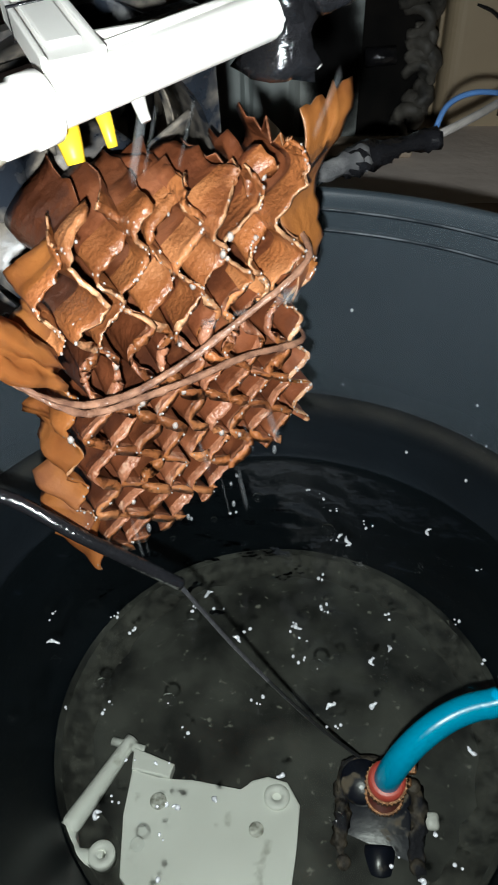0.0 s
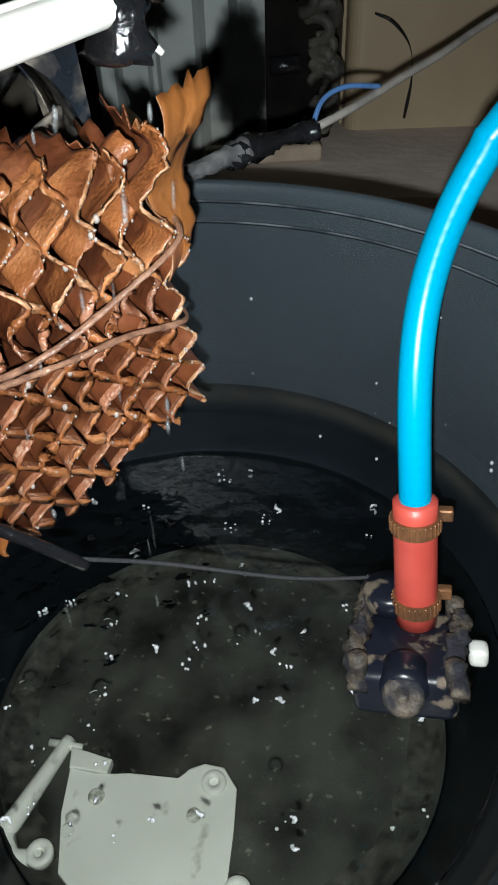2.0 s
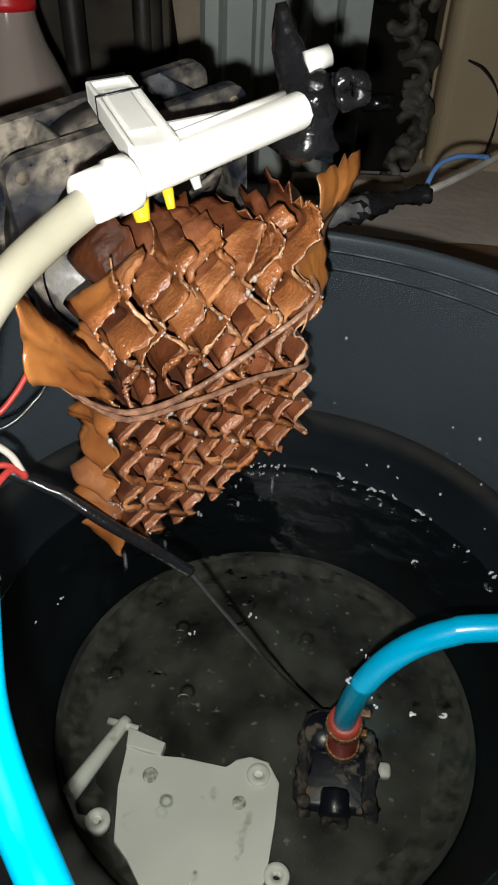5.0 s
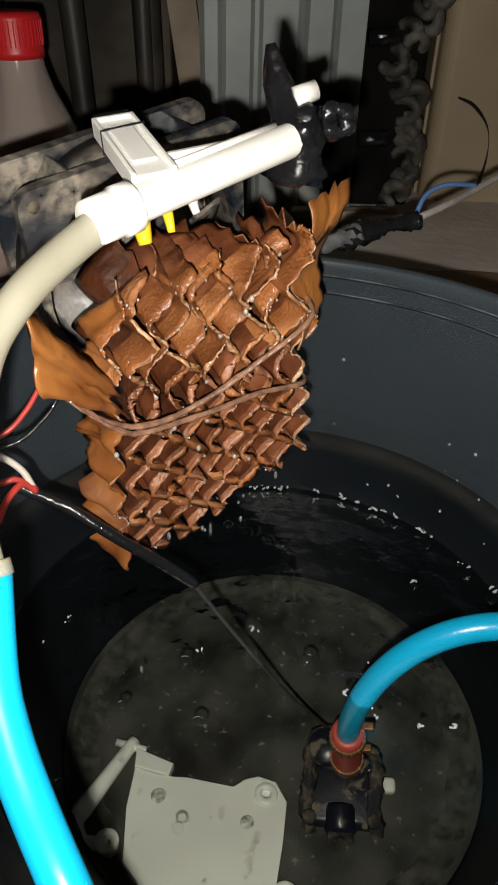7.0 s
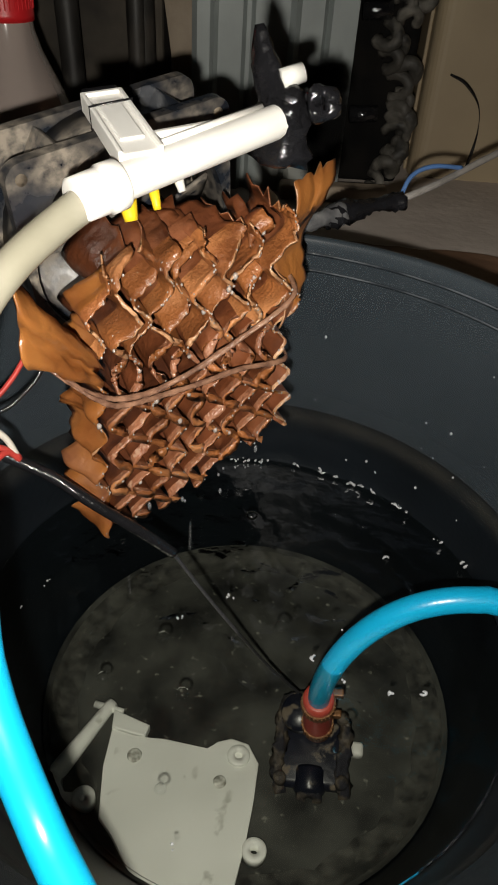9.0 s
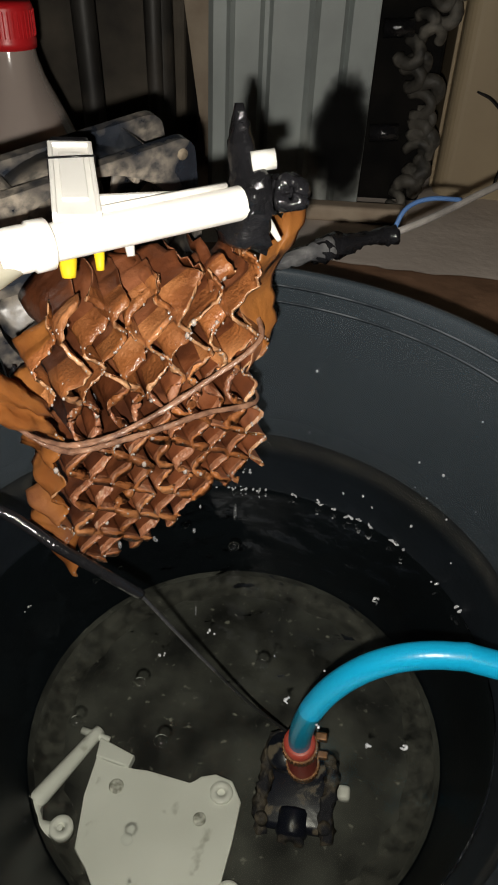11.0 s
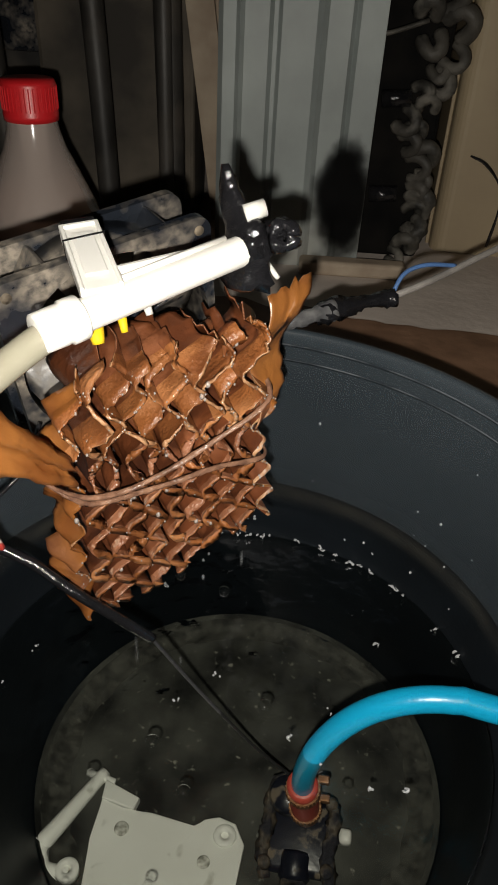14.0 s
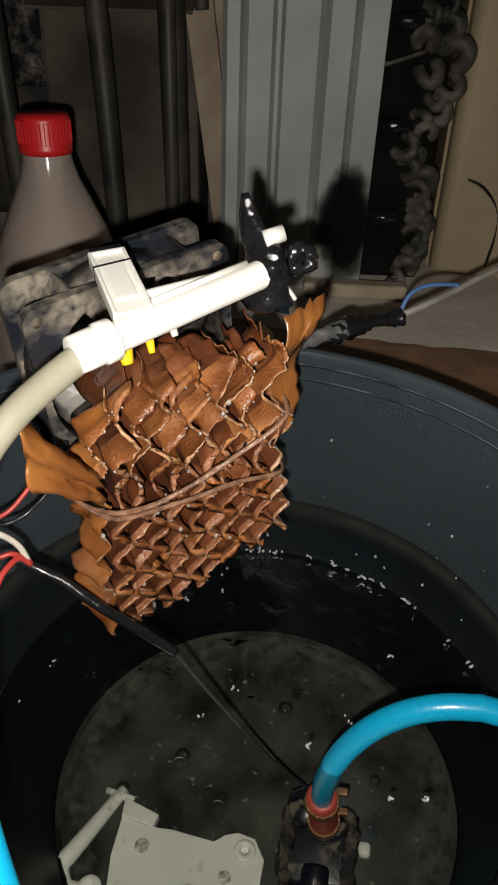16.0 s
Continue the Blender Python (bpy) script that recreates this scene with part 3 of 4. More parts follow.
            z = 0.010 + 0.009 * abs(math.sin(math.pi * q * 1.6)) - 0.012 * s + 0.004 * noise.noise(Vector((s * 4, q * 7, 9)))
            line.append(bm.verts.new((x / 2, y / 2, z / 2)))
        grid.append(line)
    for a, b in zip(grid, grid[1:]):
        for j in range(8):
            bm.faces.new((a[j], a[j + 1], b[j + 1], b[j]))
    ob = part("flap", bm, PAPER_DRY, pad, "folded torn flap of amber paper")
    sol = ob.modifiers.new("thickness", "SOLIDIFY")
    sol.thickness = 0.0006
    for pts in (((-0.030, 0.106, -0.01), (-0.008, 0.084, 0.004), (0.018, 0.070, 0.008), (0.056, 0.070, 0.007), (0.105, 0.089, 0.006), (0.150, 0.112, 0.004), (0.162, 0.118, -0.02), (0.160, 0.12, -0.05)),
                ((-0.026, 0.098, -0.01), (0.0, 0.074, 0.005), (0.018, 0.064, 0.008), (0.066, 0.061, 0.007), (0.113, 0.062, 0.006), (0.155, 0.056, 0.004), (0.165, 0.053, -0.02), (0.162, 0.052, -0.05))):
        bm = bmesh.new()
        tube(bm, [Vector(p) / 2 for p in smooth_line(pts, 60)], 0.0010, 10, 0.6, 0.7)
        part("strap", bm, STRAP, pad, "wet brown twisted strap")
    return pad


cooling_pad()


# ---------- the fan behind the pad ----------
def fan():
    e1 = Vector((0.782, 0.604, 0.156)).normalized()
    back = Vector((-0.622, 0.772, 0.129))
    back = (back - e1 * back.dot(e1)).normalized()
    m = axes(sv(-0.004, 0.455, 0.729) + e1 * 0.003, e1, back)
    f = thing("case_fan", "dusty black square plastic fan standing behind the pad", "fan")
    f.matrix_world = m
    # local x along the top edge (leftwards is negative), z towards the back; y is the height
    up = 1 if (m.to_3x3() @ Vector((0, 1, 0))).z > 0 else -1
    size = 0.082

    def flange(z):
        bm = bmesh.new()
        c, h = -size / 2, size / 2
        outline = []
        for qx, qy, a in ((1, 1, 0), (-1, 1, 90), (-1, -1, 180), (1, -1, 270)):
            outline += arc(c + qx * (h - 0.006), up * -h + qy * (h - 0.006), 0.006, a, a + 90, 5)
        n = 48
        low, high = [], []
        for zz, ring in ((z, low), (z + 0.004, high)):
            outer = [bm.verts.new((x, y, zz)) for x, y in outline]
            hole = [bm.verts.new((c + 0.038 * math.cos(2 * math.pi * k / n), up * -h + 0.038 * math.sin(2 * math.pi * k / n), zz)) for k in range(n)]
            ring += [outer, hole]
            es = [bm.edges.new((r[k], r[(k + 1) % len(r)])) for r in (outer, hole) for k in range(len(r))]
            bmesh.ops.triangle_fill(bm, edges=es, use_beauty=True)
        for a, b in zip(low, high):
            for k in range(len(a)):
                bm.faces.new((a[k], a[(k + 1) % len(a)], b[(k + 1) % len(a)], b[k]))
        return bm

    part("flange", flange(0.0), FAN, f, smooth=False)
    part("flange", flange(0.021), FAN, f, smooth=False)
    bm = bmesh.new()
    rings = lathe(bm, [(0.0385, 0.003), (0.0385, 0.022), (0.040, 0.022), (0.040, 0.003), (0.0385, 0.003)], 48, None, Matrix.Translation((-size / 2, up * -size / 2, 0)))
    part("duct", bm, FAN, f)
    bm = bmesh.new()
    closed(bm, lathe(bm, [(0.016, 0.004), (0.018, 0.006), (0.018, 0.021)], 32, None, Matrix.Translation((-size / 2, up * -size / 2, 0))))
    part("hub", bm, FAN, f)
    for k in range(7):
        bm = bmesh.new()
        grid = []
        for i in range(6):
            r = 0.0175 + 0.0195 * i / 5
            grid.append([bm.verts.new((-size / 2 + r * math.cos(2 * math.pi * k / 7 + (j / 5 - 0.5) * 0.62), up * -size / 2 + r * math.sin(2 * math.pi * k / 7 + (j / 5 - 0.5) * 0.62), 0.006 + 0.013 * j / 5)) for j in range(6)])
        for a, b in zip(grid, grid[1:]):
            for j in range(5):
                bm.faces.new((a[j], a[j + 1], b[j + 1], b[j]))
        ob = part("blade", bm, FAN, f)
        sol = ob.modifiers.new("thickness", "SOLIDIFY")
        sol.thickness = 0.0012
    # webs at the corners and along the top side, and the screw holes' collars
    for x in (-0.018, -0.038, -0.064):
        part("web", block((0.0025, 0.012, 0.018), 0.0005, Matrix.Translation((x, up * -0.007, 0.0125)) @ pose(0, 0, 0, 0, 0, up * -35)), FAN, f, smooth=False)
    for x in (-0.005, -size + 0.005):
        for z in (-0.0004, 0.0246):
            bm = bmesh.new()
            closed(bm, lathe(bm, [(0.0019, 0), (0.0019, 0.0008)], 20, None, Matrix.Translation((x, up * -0.0052, z))))
            part("screw_hole", bm, DIRT, f, "dust-filled screw hole")
    return f


fan()


# ---------- the sprinkler pipe with its clip, taped end and milky tube ----------
def sprinkler():
    a, b = sv(-0.059, 0.294, 0.718), sv(0.031, 0.377, 0.735)
    along = (b - a).normalized()
    p = thing("sprinkler_pipe", "white plastic drip pipe with black taped end, over the pad", "pipe", a)

    def loc(q):
        return Vector(q) - a

    bm = bmesh.new()
    line = [along * ((b - a).length * i / 10) for i in range(11)]
    line[1:1], line[-1:-1] = [along * 0.0002], [along * ((b - a).length - 0.0002)]
    tube(bm, line, 0.0047, 24)
    part("tube", bm, PVC, p)
    bm = bmesh.new()
    tube(bm, [line[0].lerp(line[-1], s) + Vector((0, 0, 0.0048)) + along.cross(Vector((0, 0, 1))) * -0.002 for s in (0.3, 0.6, 0.9)], 0.0011, 8)
    part("seam", bm, PVC, p)
    bm = bmesh.new()
    tube(bm, [along * s for s in (-0.008, -0.0078, -0.001, 0.0, 0.0006, 0.005, 0.0052, 0.0058)],
         lambda s: (0.0050, 0.0056, 0.0058, 0.0056, 0.0063, 0.0063, 0.0061, 0.0051)[round(s * 7)], 28)
    part("collar", bm, PVC, p)
    # the square clip that reaches back over the fan
    tl, tr = loc(sv(-0.086, 0.378, 0.738)), loc(sv(-0.062, 0.392, 0.746))
    foot = along * 0.0125 + Vector((0, 0, 0.004))
    back = ((tl + tr) / 2 - foot) * 0.87
    m = axes(foot + back * 0.5, along, back)
    part("clip", block((0.0108, 0.0034, back.length), 0.0006, m), PVC, p, smooth=False)
    for sx in (-1, 1):
        part("clip_wall", block((0.0013, 0.0056, back.length * 1.02), 0.0004, m @ pose(sx * 0.0053, 0, 0)), PVC, p, smooth=False)
    part("clip_end", block((0.0120, 0.0054, 0.0016), 0.0004, m @ pose(0, 0, back.length * 0.5)), PVC, p, smooth=False)
    part("clip_tape", block((0.0105, 0.0052, 0.0030), 0.0008, m @ pose(0, 0, back.length * 0.5 + 0.0022)), TAPE, p, "black tape on the clip's end", smooth=False)
    for sy in (-1, 1):
        part("clip_cover", block((0.0066, 0.0010, back.length * 0.66), 0.0004, m @ pose(0, sy * 0.0019, 0.001)), PVC, p, smooth=False)
    bm = bmesh.new()
    tube(bm, [m @ Vector((sx * 0.0062, sy * 0.0031, back.length * (0.24 + 0.02 * sx))) for sx, sy in ((1, 1), (-1, 1), (-1, -1), (1, -1), (1, 0.9))], 0.0003, 6)
    part("thread", bm, TAPE, p, "thin dark thread wound round the clip")
    # a flat rail along the pipe's far side
    far = along.cross(Vector((0, 0, 1))).normalized() * -0.0062 + Vector((0, 0, 0.0030))
    rail_m = axes(along * 0.038 + far, along, Vector((0, 0, 1)))
    part("rail", block((0.036, 0.0022, 0.0030), 0.0006, rail_m), PVC, p, smooth=False)
    # taped end
    bm = bmesh.new()
    tube(bm, [b - a + along * s for s in (-0.002, 0.0, 0.003, 0.006, 0.008)], lambda s: 0.0054 + 0.001 * math.sin(s * 5), 18, 1.0, 0.5)
    part("tape", bm, TAPE, p, "crumpled glossy black tape")
    bm = bmesh.new()
    tip = loc(sv(0.052, 0.384, 0.744))
    tube(bm, smooth_line([b - a + along * 0.004, b - a + along * 0.010 + Vector((0, 0, 0.002)), tip], 12), lambda s: 0.0055 - 0.001 * s, 16, 1.0, 0.7)
    part("tape", bm, TAPE, p, "crumpled glossy black tape")
    bm = bmesh.new()
    tube(bm, smooth_line([b - a + Vector((0.000, 0.004, -0.012)), b - a + Vector((0.0, 0.003, 0.002)), loc(sv(0.022, 0.392, 0.757)), loc(sv(0.016, 0.395, 0.780))], 16), lambda s: 0.0088 * (1 - s) ** 0.75 + 0.0014, 14, 0.6, 0.5)
    part("tape_tail", bm, TAPE, p, "upright twisted tail of black tape")
    bm = bmesh.new()
    c = loc(sv(0.036, 0.380, 0.757))
    tube(bm, [c + Vector((-0.003, 0, -0.0006)), c + Vector((0.003, 0.0018, 0.0012))], 0.0027, 20)
    part("plug", bm, WHITE, p, "small white plastic plug")
    # the rolled end of the tape, and a white nozzle that hooks down behind the pad
    bm = bmesh.new()
    eye = tip + Vector((0.001, -0.003, 0.0005))
    tube(bm, [eye + Vector((0.0030 * math.cos(a), 0.0016 * math.sin(a), 0.0028 * math.sin(a))) for a in np.linspace(0, 6.2, 22)], lambda f: 0.0021 + 0.0006 * math.sin(f * 21), 10, 1, 0.6)
    part("tape_roll", bm, TAPE, p, "rolled end of glossy black tape")
    bm = bmesh.new()
    hook = b - a - along * 0.003 + Vector((0, 0.010, -0.006))
    tube(bm, smooth_line([hook, hook + Vector((0.007, 0.002, -0.0005)), hook + Vector((0.013, 0.002, -0.006))], 16), lambda f: 0.0022 - 0.0014 * f, 12)
    part("nozzle", bm, WHITE, p, "curved white plastic nozzle")
    # drip tips below the pipe
    for s, mat_, n_ in ((0.004, YELLOW, "drip_tip"), (0.013, YELLOW, "drip_tip"), (0.022, WHITE, "drip_tip"), (0.058, WHITE, "drip_tip")):
        bm = bmesh.new()
        q = along * s + Vector((0.0, 0.012, -0.004))
        tube(bm, smooth_line([q, q + Vector((0.001, 0.001, -0.005)), q + Vector((0.002, 0.0, -0.0095 if mat_ is YELLOW else -0.0075))], 8), lambda f: (0.0034 if s < 0.005 else 0.0020) * (1 - 0.45 * f), 12)
        part(n_, bm, mat_, p, "yellow drip tip" if mat_ is YELLOW else "white drip tip")
    return p


pipe = sprinkler()


def supply_hose():
    h = thing("supply_hose", "milky tube joined to a blue hose, feeding the pipe", "hose", sv(-0.10, 0.12, 0.46))
    o = h.location
    pts = [sv(-0.059, 0.294, 0.718), sv(-0.076, 0.276, 0.709), sv(-0.094, 0.253, 0.697), sv(-0.107, 0.233, 0.682), sv(-0.111, 0.215, 0.668), sv(-0.111, 0.197, 0.651), sv(-0.107, 0.171, 0.625), sv(-0.101, 0.157, 0.609)]
    bm = bmesh.new()
    tube(bm, [p - o for p in smooth_line(pts, 50)], 0.0043, 20)
    part("milky_tube", bm, TUBE, h, "milky translucent plastic tube")
    pts = [sv(-0.101, 0.16, 0.613), sv(-0.096, 0.131, 0.581), sv(-0.09, 0.116, 0.564), sv(-0.081, 0.101, 0.547), sv(-0.063, 0.076, 0.52), sv(-0.028, 0.026, 0.5), sv(-0.003, -0.034, 0.4), sv(-0.02, -0.07, 0.2), sv(-0.02, -0.05, 0.085)]
    bm = bmesh.new()
    tube(bm, [p - o for p in smooth_line(pts, 70)], 0.0049, 20)
    part("blue_tube", bm, HOSE, h, "bright blue plastic hose")
    bm = bmesh.new()
    tube(bm, [p - o for p in smooth_line([sv(-0.103, 0.161, 0.614), sv(-0.101, 0.157, 0.609)], 4)], 0.0056, 20)
    part("joint", bm, TUBE, h, "milky sleeve over the joint")


supply_hose()


# ---------- pump ----------
def pump_thing():
    p = thing("pump", "small black submersible pump with dirt, on the bucket bottom", "pump")
    u = 0.5
    bm = bmesh.new()
    tube(bm, [Vector((0, 0, z)) for z in (-0.053, -0.044, -0.030, -0.015, -0.006, 0.0, 0.0005)], lambda s: 0.0078 if s < 0.99 else 0.0062, 28)
    part("red_sleeve", bm, RED, p, "red rubber sleeve on the pump outlet")
    for z in (-0.009, -0.044):
        bm = bmesh.new()
        lathe(bm, [(0.0077, -0.003), (0.0087, -0.003), (0.0087, 0.003), (0.0077, 0.003)], 28, None, Matrix.Translation((0, 0, z)))
        clamp = part("clamp", bm, BRONZE, p, "rusty ribbed hose clamp", smooth=False)
        for k in range(28):
            a = 2 * math.pi * k / 28
            part("rib", block((0.0008, 0.0008, 0.005), 0.0002, Matrix.Translation((0.0088 * math.cos(a), 0.0088 * math.sin(a), z)), 1), BRONZE, clamp, smooth=False)
        part("clamp_screw", block((0.006, 0.004, 0.005), 0.0008, Matrix.Translation((0.010, 0.006, z))), BRONZE, clamp, smooth=False)
    # body: a squarish housing in front of and under the sleeve
    part("housing", block((0.037, 0.038, 0.020), 0.004, Matrix.Translation((-0.003, -0.012, -0.058)), 3), PUMP, p)
    for x in (-0.020, 0.015):
        bm = bmesh.new()
        tube(bm, smooth_line([(x, 0.006, -0.047), (x + 0.001, -0.006, -0.045), (x - 0.001, -0.020, -0.047), (x + 0.001, -0.034, -0.052)], 22),
             lambda s: 0.0036 + 0.0016 * noise.noise(Vector((s * 7, x * 900, 2))), 14, 0.8, 0.9)
        part("side_rail", bm, CRUST, p, "side rail crusted with tan dirt")
    bm = bmesh.new()
    closed(bm, lathe(bm, [(0.007, 0), (0.0105, 0.001), (0.0105, 0.007), (0.009, 0.009)], 28, None, Matrix.Translation((-0.010, 0.006, -0.046))))
    part("impeller_cover", bm, PUMP, p)
    bm = bmesh.new()
    tube(bm, smooth_line([(-0.020, 0.000, -0.045), (-0.017, 0.012, -0.041), (-0.006, 0.015, -0.041), (0.004, 0.013, -0.045)], 16), 0.003, 10)
    part("cable_loop", bm, CRUST, p, "grey cable entry loop")
    part("top_box", block((0.020, 0.010, 0.008), 0.0015, Matrix.Translation((-0.010, 0.010, -0.043))), CRUST, p)
    bm = bmesh.new()
    closed(bm, lathe(bm, [(0.0075, 0), (0.0085, 0.002), (0.0085, 0.012), (0.007, 0.014)], 28, None, pose(-0.003, -0.020, -0.052, 90, 0, 0)))
    part("motor_barrel", bm, PUMP, p)
    bm = bmesh.new()
    closed(bm, lathe(bm, [(0.0072, 0), (0.0072, 0.002), (0.006, 0.003), (0.0022, 0.003), (0.002, 0.001)], 24, None, pose(-0.003, -0.0345, -0.052, 60, 0, 0)))
    part("intake", bm, CRUST, p, "tan dirt-covered intake disc")
    part("plug", block((0.007, 0.008, 0.008), 0.002, Matrix.Translation((0.0225, -0.008, -0.055))), WHITE, p, "white plastic plug")
    for x, y in ((-0.019, 0.005), (0.014, 0.005), (-0.019, -0.028), (0.014, -0.028)):
        bm = bmesh.new()
        closed(bm, lathe(bm, [(0.0034, 0), (0.0034, 0.010), (0.002, 0.011)], 14, None, Matrix.Translation((x, y, -0.052))))
        part("screw_post", bm, CRUST, p)
    for o in p.children:
        if not o.name.startswith(("red_sleeve", "clamp")):
            o.data.transform(Matrix.Translation((0, 0, -0.005)))
    return p


pump = pump_thing()

# outlet hose and cable: chains of short rigid pieces that move with the pump
HOSE_N, CABLE_N = 70, 36
HOSE_STEP = 0.0042


def chain(name, label, category, n, length, radius, material, sides):
    t = thing(name, label, category)
    bm = bmesh.new()
    lathe(bm, [(radius * 0.995, -length * 0.8), (radius, -length * 0.3), (radius, length * 0.3), (radius * 0.995, length * 0.8)], sides)
    first = part("length", bm, material, t)
    out = [first]
    for _ in range(n - 1):
        o = new("length", first.data)
        o.parent = t
        out.append(o)
    return t, out


outlet, outlet_parts = chain("outlet_hose", "bright blue plastic hose rising from the pump", "hose", HOSE_N, HOSE_STEP, 0.0056, HOSE, 24)
cord, cord_parts = chain("pump_cable", "thin grey pump cable running under the water to the pump", "cable", CABLE_N, 0.0048, 0.0008, CORD, 10)


# ---------- wires at the splice ----------
def wire(name, label, pts, r, material, category="wire"):
    o = sv(*pts[0])
    bm = bmesh.new()
    tube(bm, [p - o for p in smooth_line([sv(*p) for p in pts], 40)], r, 10)
    ob = link(name, bm, material)
    ob.location = o
    return tagged(ob, label, category)


wire("fan_wire", "thin red wire hanging from the fan", [(-0.118, 0.36, 0.60), (-0.126, 0.345, 0.588), (-0.134, 0.332, 0.577), (-0.146, 0.32, 0.568), (-0.175, 0.31, 0.56), (-0.22, 0.31, 0.57)], 0.0009, REDWIRE)
wire("fan_wire", "thin black wire hanging from the fan", [(-0.11, 0.37, 0.60), (-0.118, 0.362, 0.575), (-0.128, 0.352, 0.560), (-0.15, 0.335, 0.548), (-0.19, 0.32, 0.56)], 0.0008, TAPE)
wire("splice_wire", "thin red wire twisted into the taped splice", [(-0.135, 0.328, 0.515), (-0.142, 0.324, 0.524), (-0.149, 0.310, 0.522), (-0.156, 0.290, 0.512), (-0.175, 0.27, 0.52)], 0.0012, REDWIRE)
wire("splice_wire", "thin red wire twisted into the taped splice", [(-0.135, 0.328, 0.517), (-0.146, 0.324, 0.528), (-0.158, 0.318, 0.53), (-0.19, 0.31, 0.55)], 0.0011, REDWIRE)
wire("splice_wire", "thin white wire bent into the taped splice", [(-0.136, 0.328, 0.516), (-0.143, 0.328, 0.534), (-0.156, 0.320, 0.552), (-0.18, 0.31, 0.565)], 0.0012, WHITEWIRE)


wire("taped_cable", "black taped cable splice leaning into the bucket", [(-0.150, 0.336, 0.512), (-0.117, 0.334, 0.495), (-0.087, 0.330, 0.473), (-0.052, 0.332, 0.442), (-0.030, 0.341, 0.412)], 0.0022, TAPE, "cable")


# ---------- plate and arm lying under water ----------
def plate():
    z = FLOOR + 0.004
    o = sv(-0.02, 0.30, 0)
    t = thing("plastic_cover", "milky white plastic cover lying under water in the bucket", "cover", (o.x, o.y, z))
    pts = [(-0.103, 0.386), (-0.098, 0.372), (-0.078, 0.366), (-0.045, 0.366), (0.004, 0.353), (0.014, 0.364), (0.030, 0.368), (0.049, 0.362), (0.060, 0.340), (0.054, 0.300), (0.046, 0.260), (0.03, 0.200),
           (-0.02, 0.196), (-0.06, 0.218), (-0.088, 0.262), (-0.104, 0.280), (-0.107, 0.332)]
    bm = bmesh.new()
    slab(bm, [(x / 2 - o.x, y / 2 - o.y) for x, y in pts[::-1]], 0.005, None, 0.001)
    part("panel", bm, PLATE, t, smooth=False)
    bm = bmesh.new()
    slab(bm, [(x / 2 - o.x, y / 2 - o.y) for x, y in ((-0.104, 0.398), (-0.062, 0.380), (-0.066, 0.366), (-0.104, 0.376))][::-1], 0.0065, None, 0.0008)
    part("lip", bm, PLATE, t, smooth=False)
    for x, y in ((0.038, 0.347), (-0.122, 0.298), (0.054, 0.250)):
        bm = bmesh.new()
        lathe(bm, [(0.0022, 0), (0.0022, 0.0068), (0.0058, 0.0068), (0.0062, 0.006), (0.0062, 0), (0.0022, 0)], 28, None, Matrix.Translation((x / 2 - o.x, y / 2 - o.y, 0)))
        part("screw_eye", bm, PLATE, t)
    for x, y, r in ((-0.075, 0.345, 0.004), (0.018, 0.318, 0.0035)):
        bm = bmesh.new()
        closed(bm, lathe(bm, [(r, 0.0045), (r, 0.0056), (r * 0.8, 0.006)], 20, None, Matrix.Translation((x / 2 - o.x, y / 2 - o.y, 0))))
        part("boss", bm, STAINED, t, "grey mottled boss")
    a = thing("plastic_lever", "milky white plastic lever lying under water in the bucket", "lever", sv(-0.13, 0.36, 0.06) + Vector((0, 0, z)))
    o2 = a.location
    bm = bmesh.new()
    tube(bm, [p - o2 + Vector((0, 0, z + 0.003)) for p in smooth_line([sv(-0.108, 0.410, 0.06), sv(-0.135, 0.362, 0.06), sv(-0.158, 0.322, 0.06)], 14)], lambda s: 0.0035 + 0.0016 * s, 12)
    part("bar", bm, PLATE, a)
    bm = bmesh.new()
    tube(bm, [p - o2 + Vector((0, 0, z + 0.003)) for p in (sv(-0.128, 0.408, 0.06), sv(-0.094, 0.398, 0.06))], 0.0022, 10)
    part("cross_pin", bm, PLATE, a)
    bm = bmesh.new()
    tube(bm, [p - o2 + Vector((0, 0, z + 0.0025)) for p in smooth_line([sv(-0.158, 0.324, 0.06), sv(-0.148, 0.300, 0.06), sv(-0.122, 0.296, 0.06)], 12)], 0.0042, 12)
    part("foot", bm, PLATE, a)


plate()


# ---------- bottle ----------
def bottle():
    base = sv(-0.238, 0.80, 0.069)
    b = thing("bottle", "clear plastic bottle with red cap, part filled with brown water", "bottle", base)
    bm = bmesh.new()
    prof = [(0.02, 0.002), (0.04, 0.0), (0.046, 0.008), (0.0465, 0.05), (0.0455, 0.12), (0.0465, 0.19), (0.046, 0.225), (0.042, 0.25), (0.034, 0.272), (0.0245, 0.293), (0.0175, 0.308), (0.0145, 0.318), (0.0135, 0.326)]
    lathe(bm, prof, 40)
    part("body", bm, PET, b, "clear scuffed plastic")
    bm = bmesh.new()
    closed(bm, lathe(bm, [(r - 0.001, z + 0.001) for r, z in prof if z < 0.23] + [(0.0395, 0.252)], 40))
    part("contents", bm, MUD, b, "cloudy brown water")
    bm = bmesh.new()
    closed(bm, lathe(bm, [(0.0150, 0.3225), (0.0152, 0.326), (0.0150, 0.3265), (0.0150, 0.341), (0.0142, 0.343)], 40))
    cap = part("cap", bm, CAPRED, b, "red screw cap")
    for k in range(40):
        a = 2 * math.pi * k / 40
        part("ridge", block((0.0006, 0.0006, 0.012), 0.0002, Matrix.Translation((0.0151 * math.cos(a), 0.0151 * math.sin(a), 0.334)), 1), CAPRED, cap, smooth=False)
    return b


bottle()


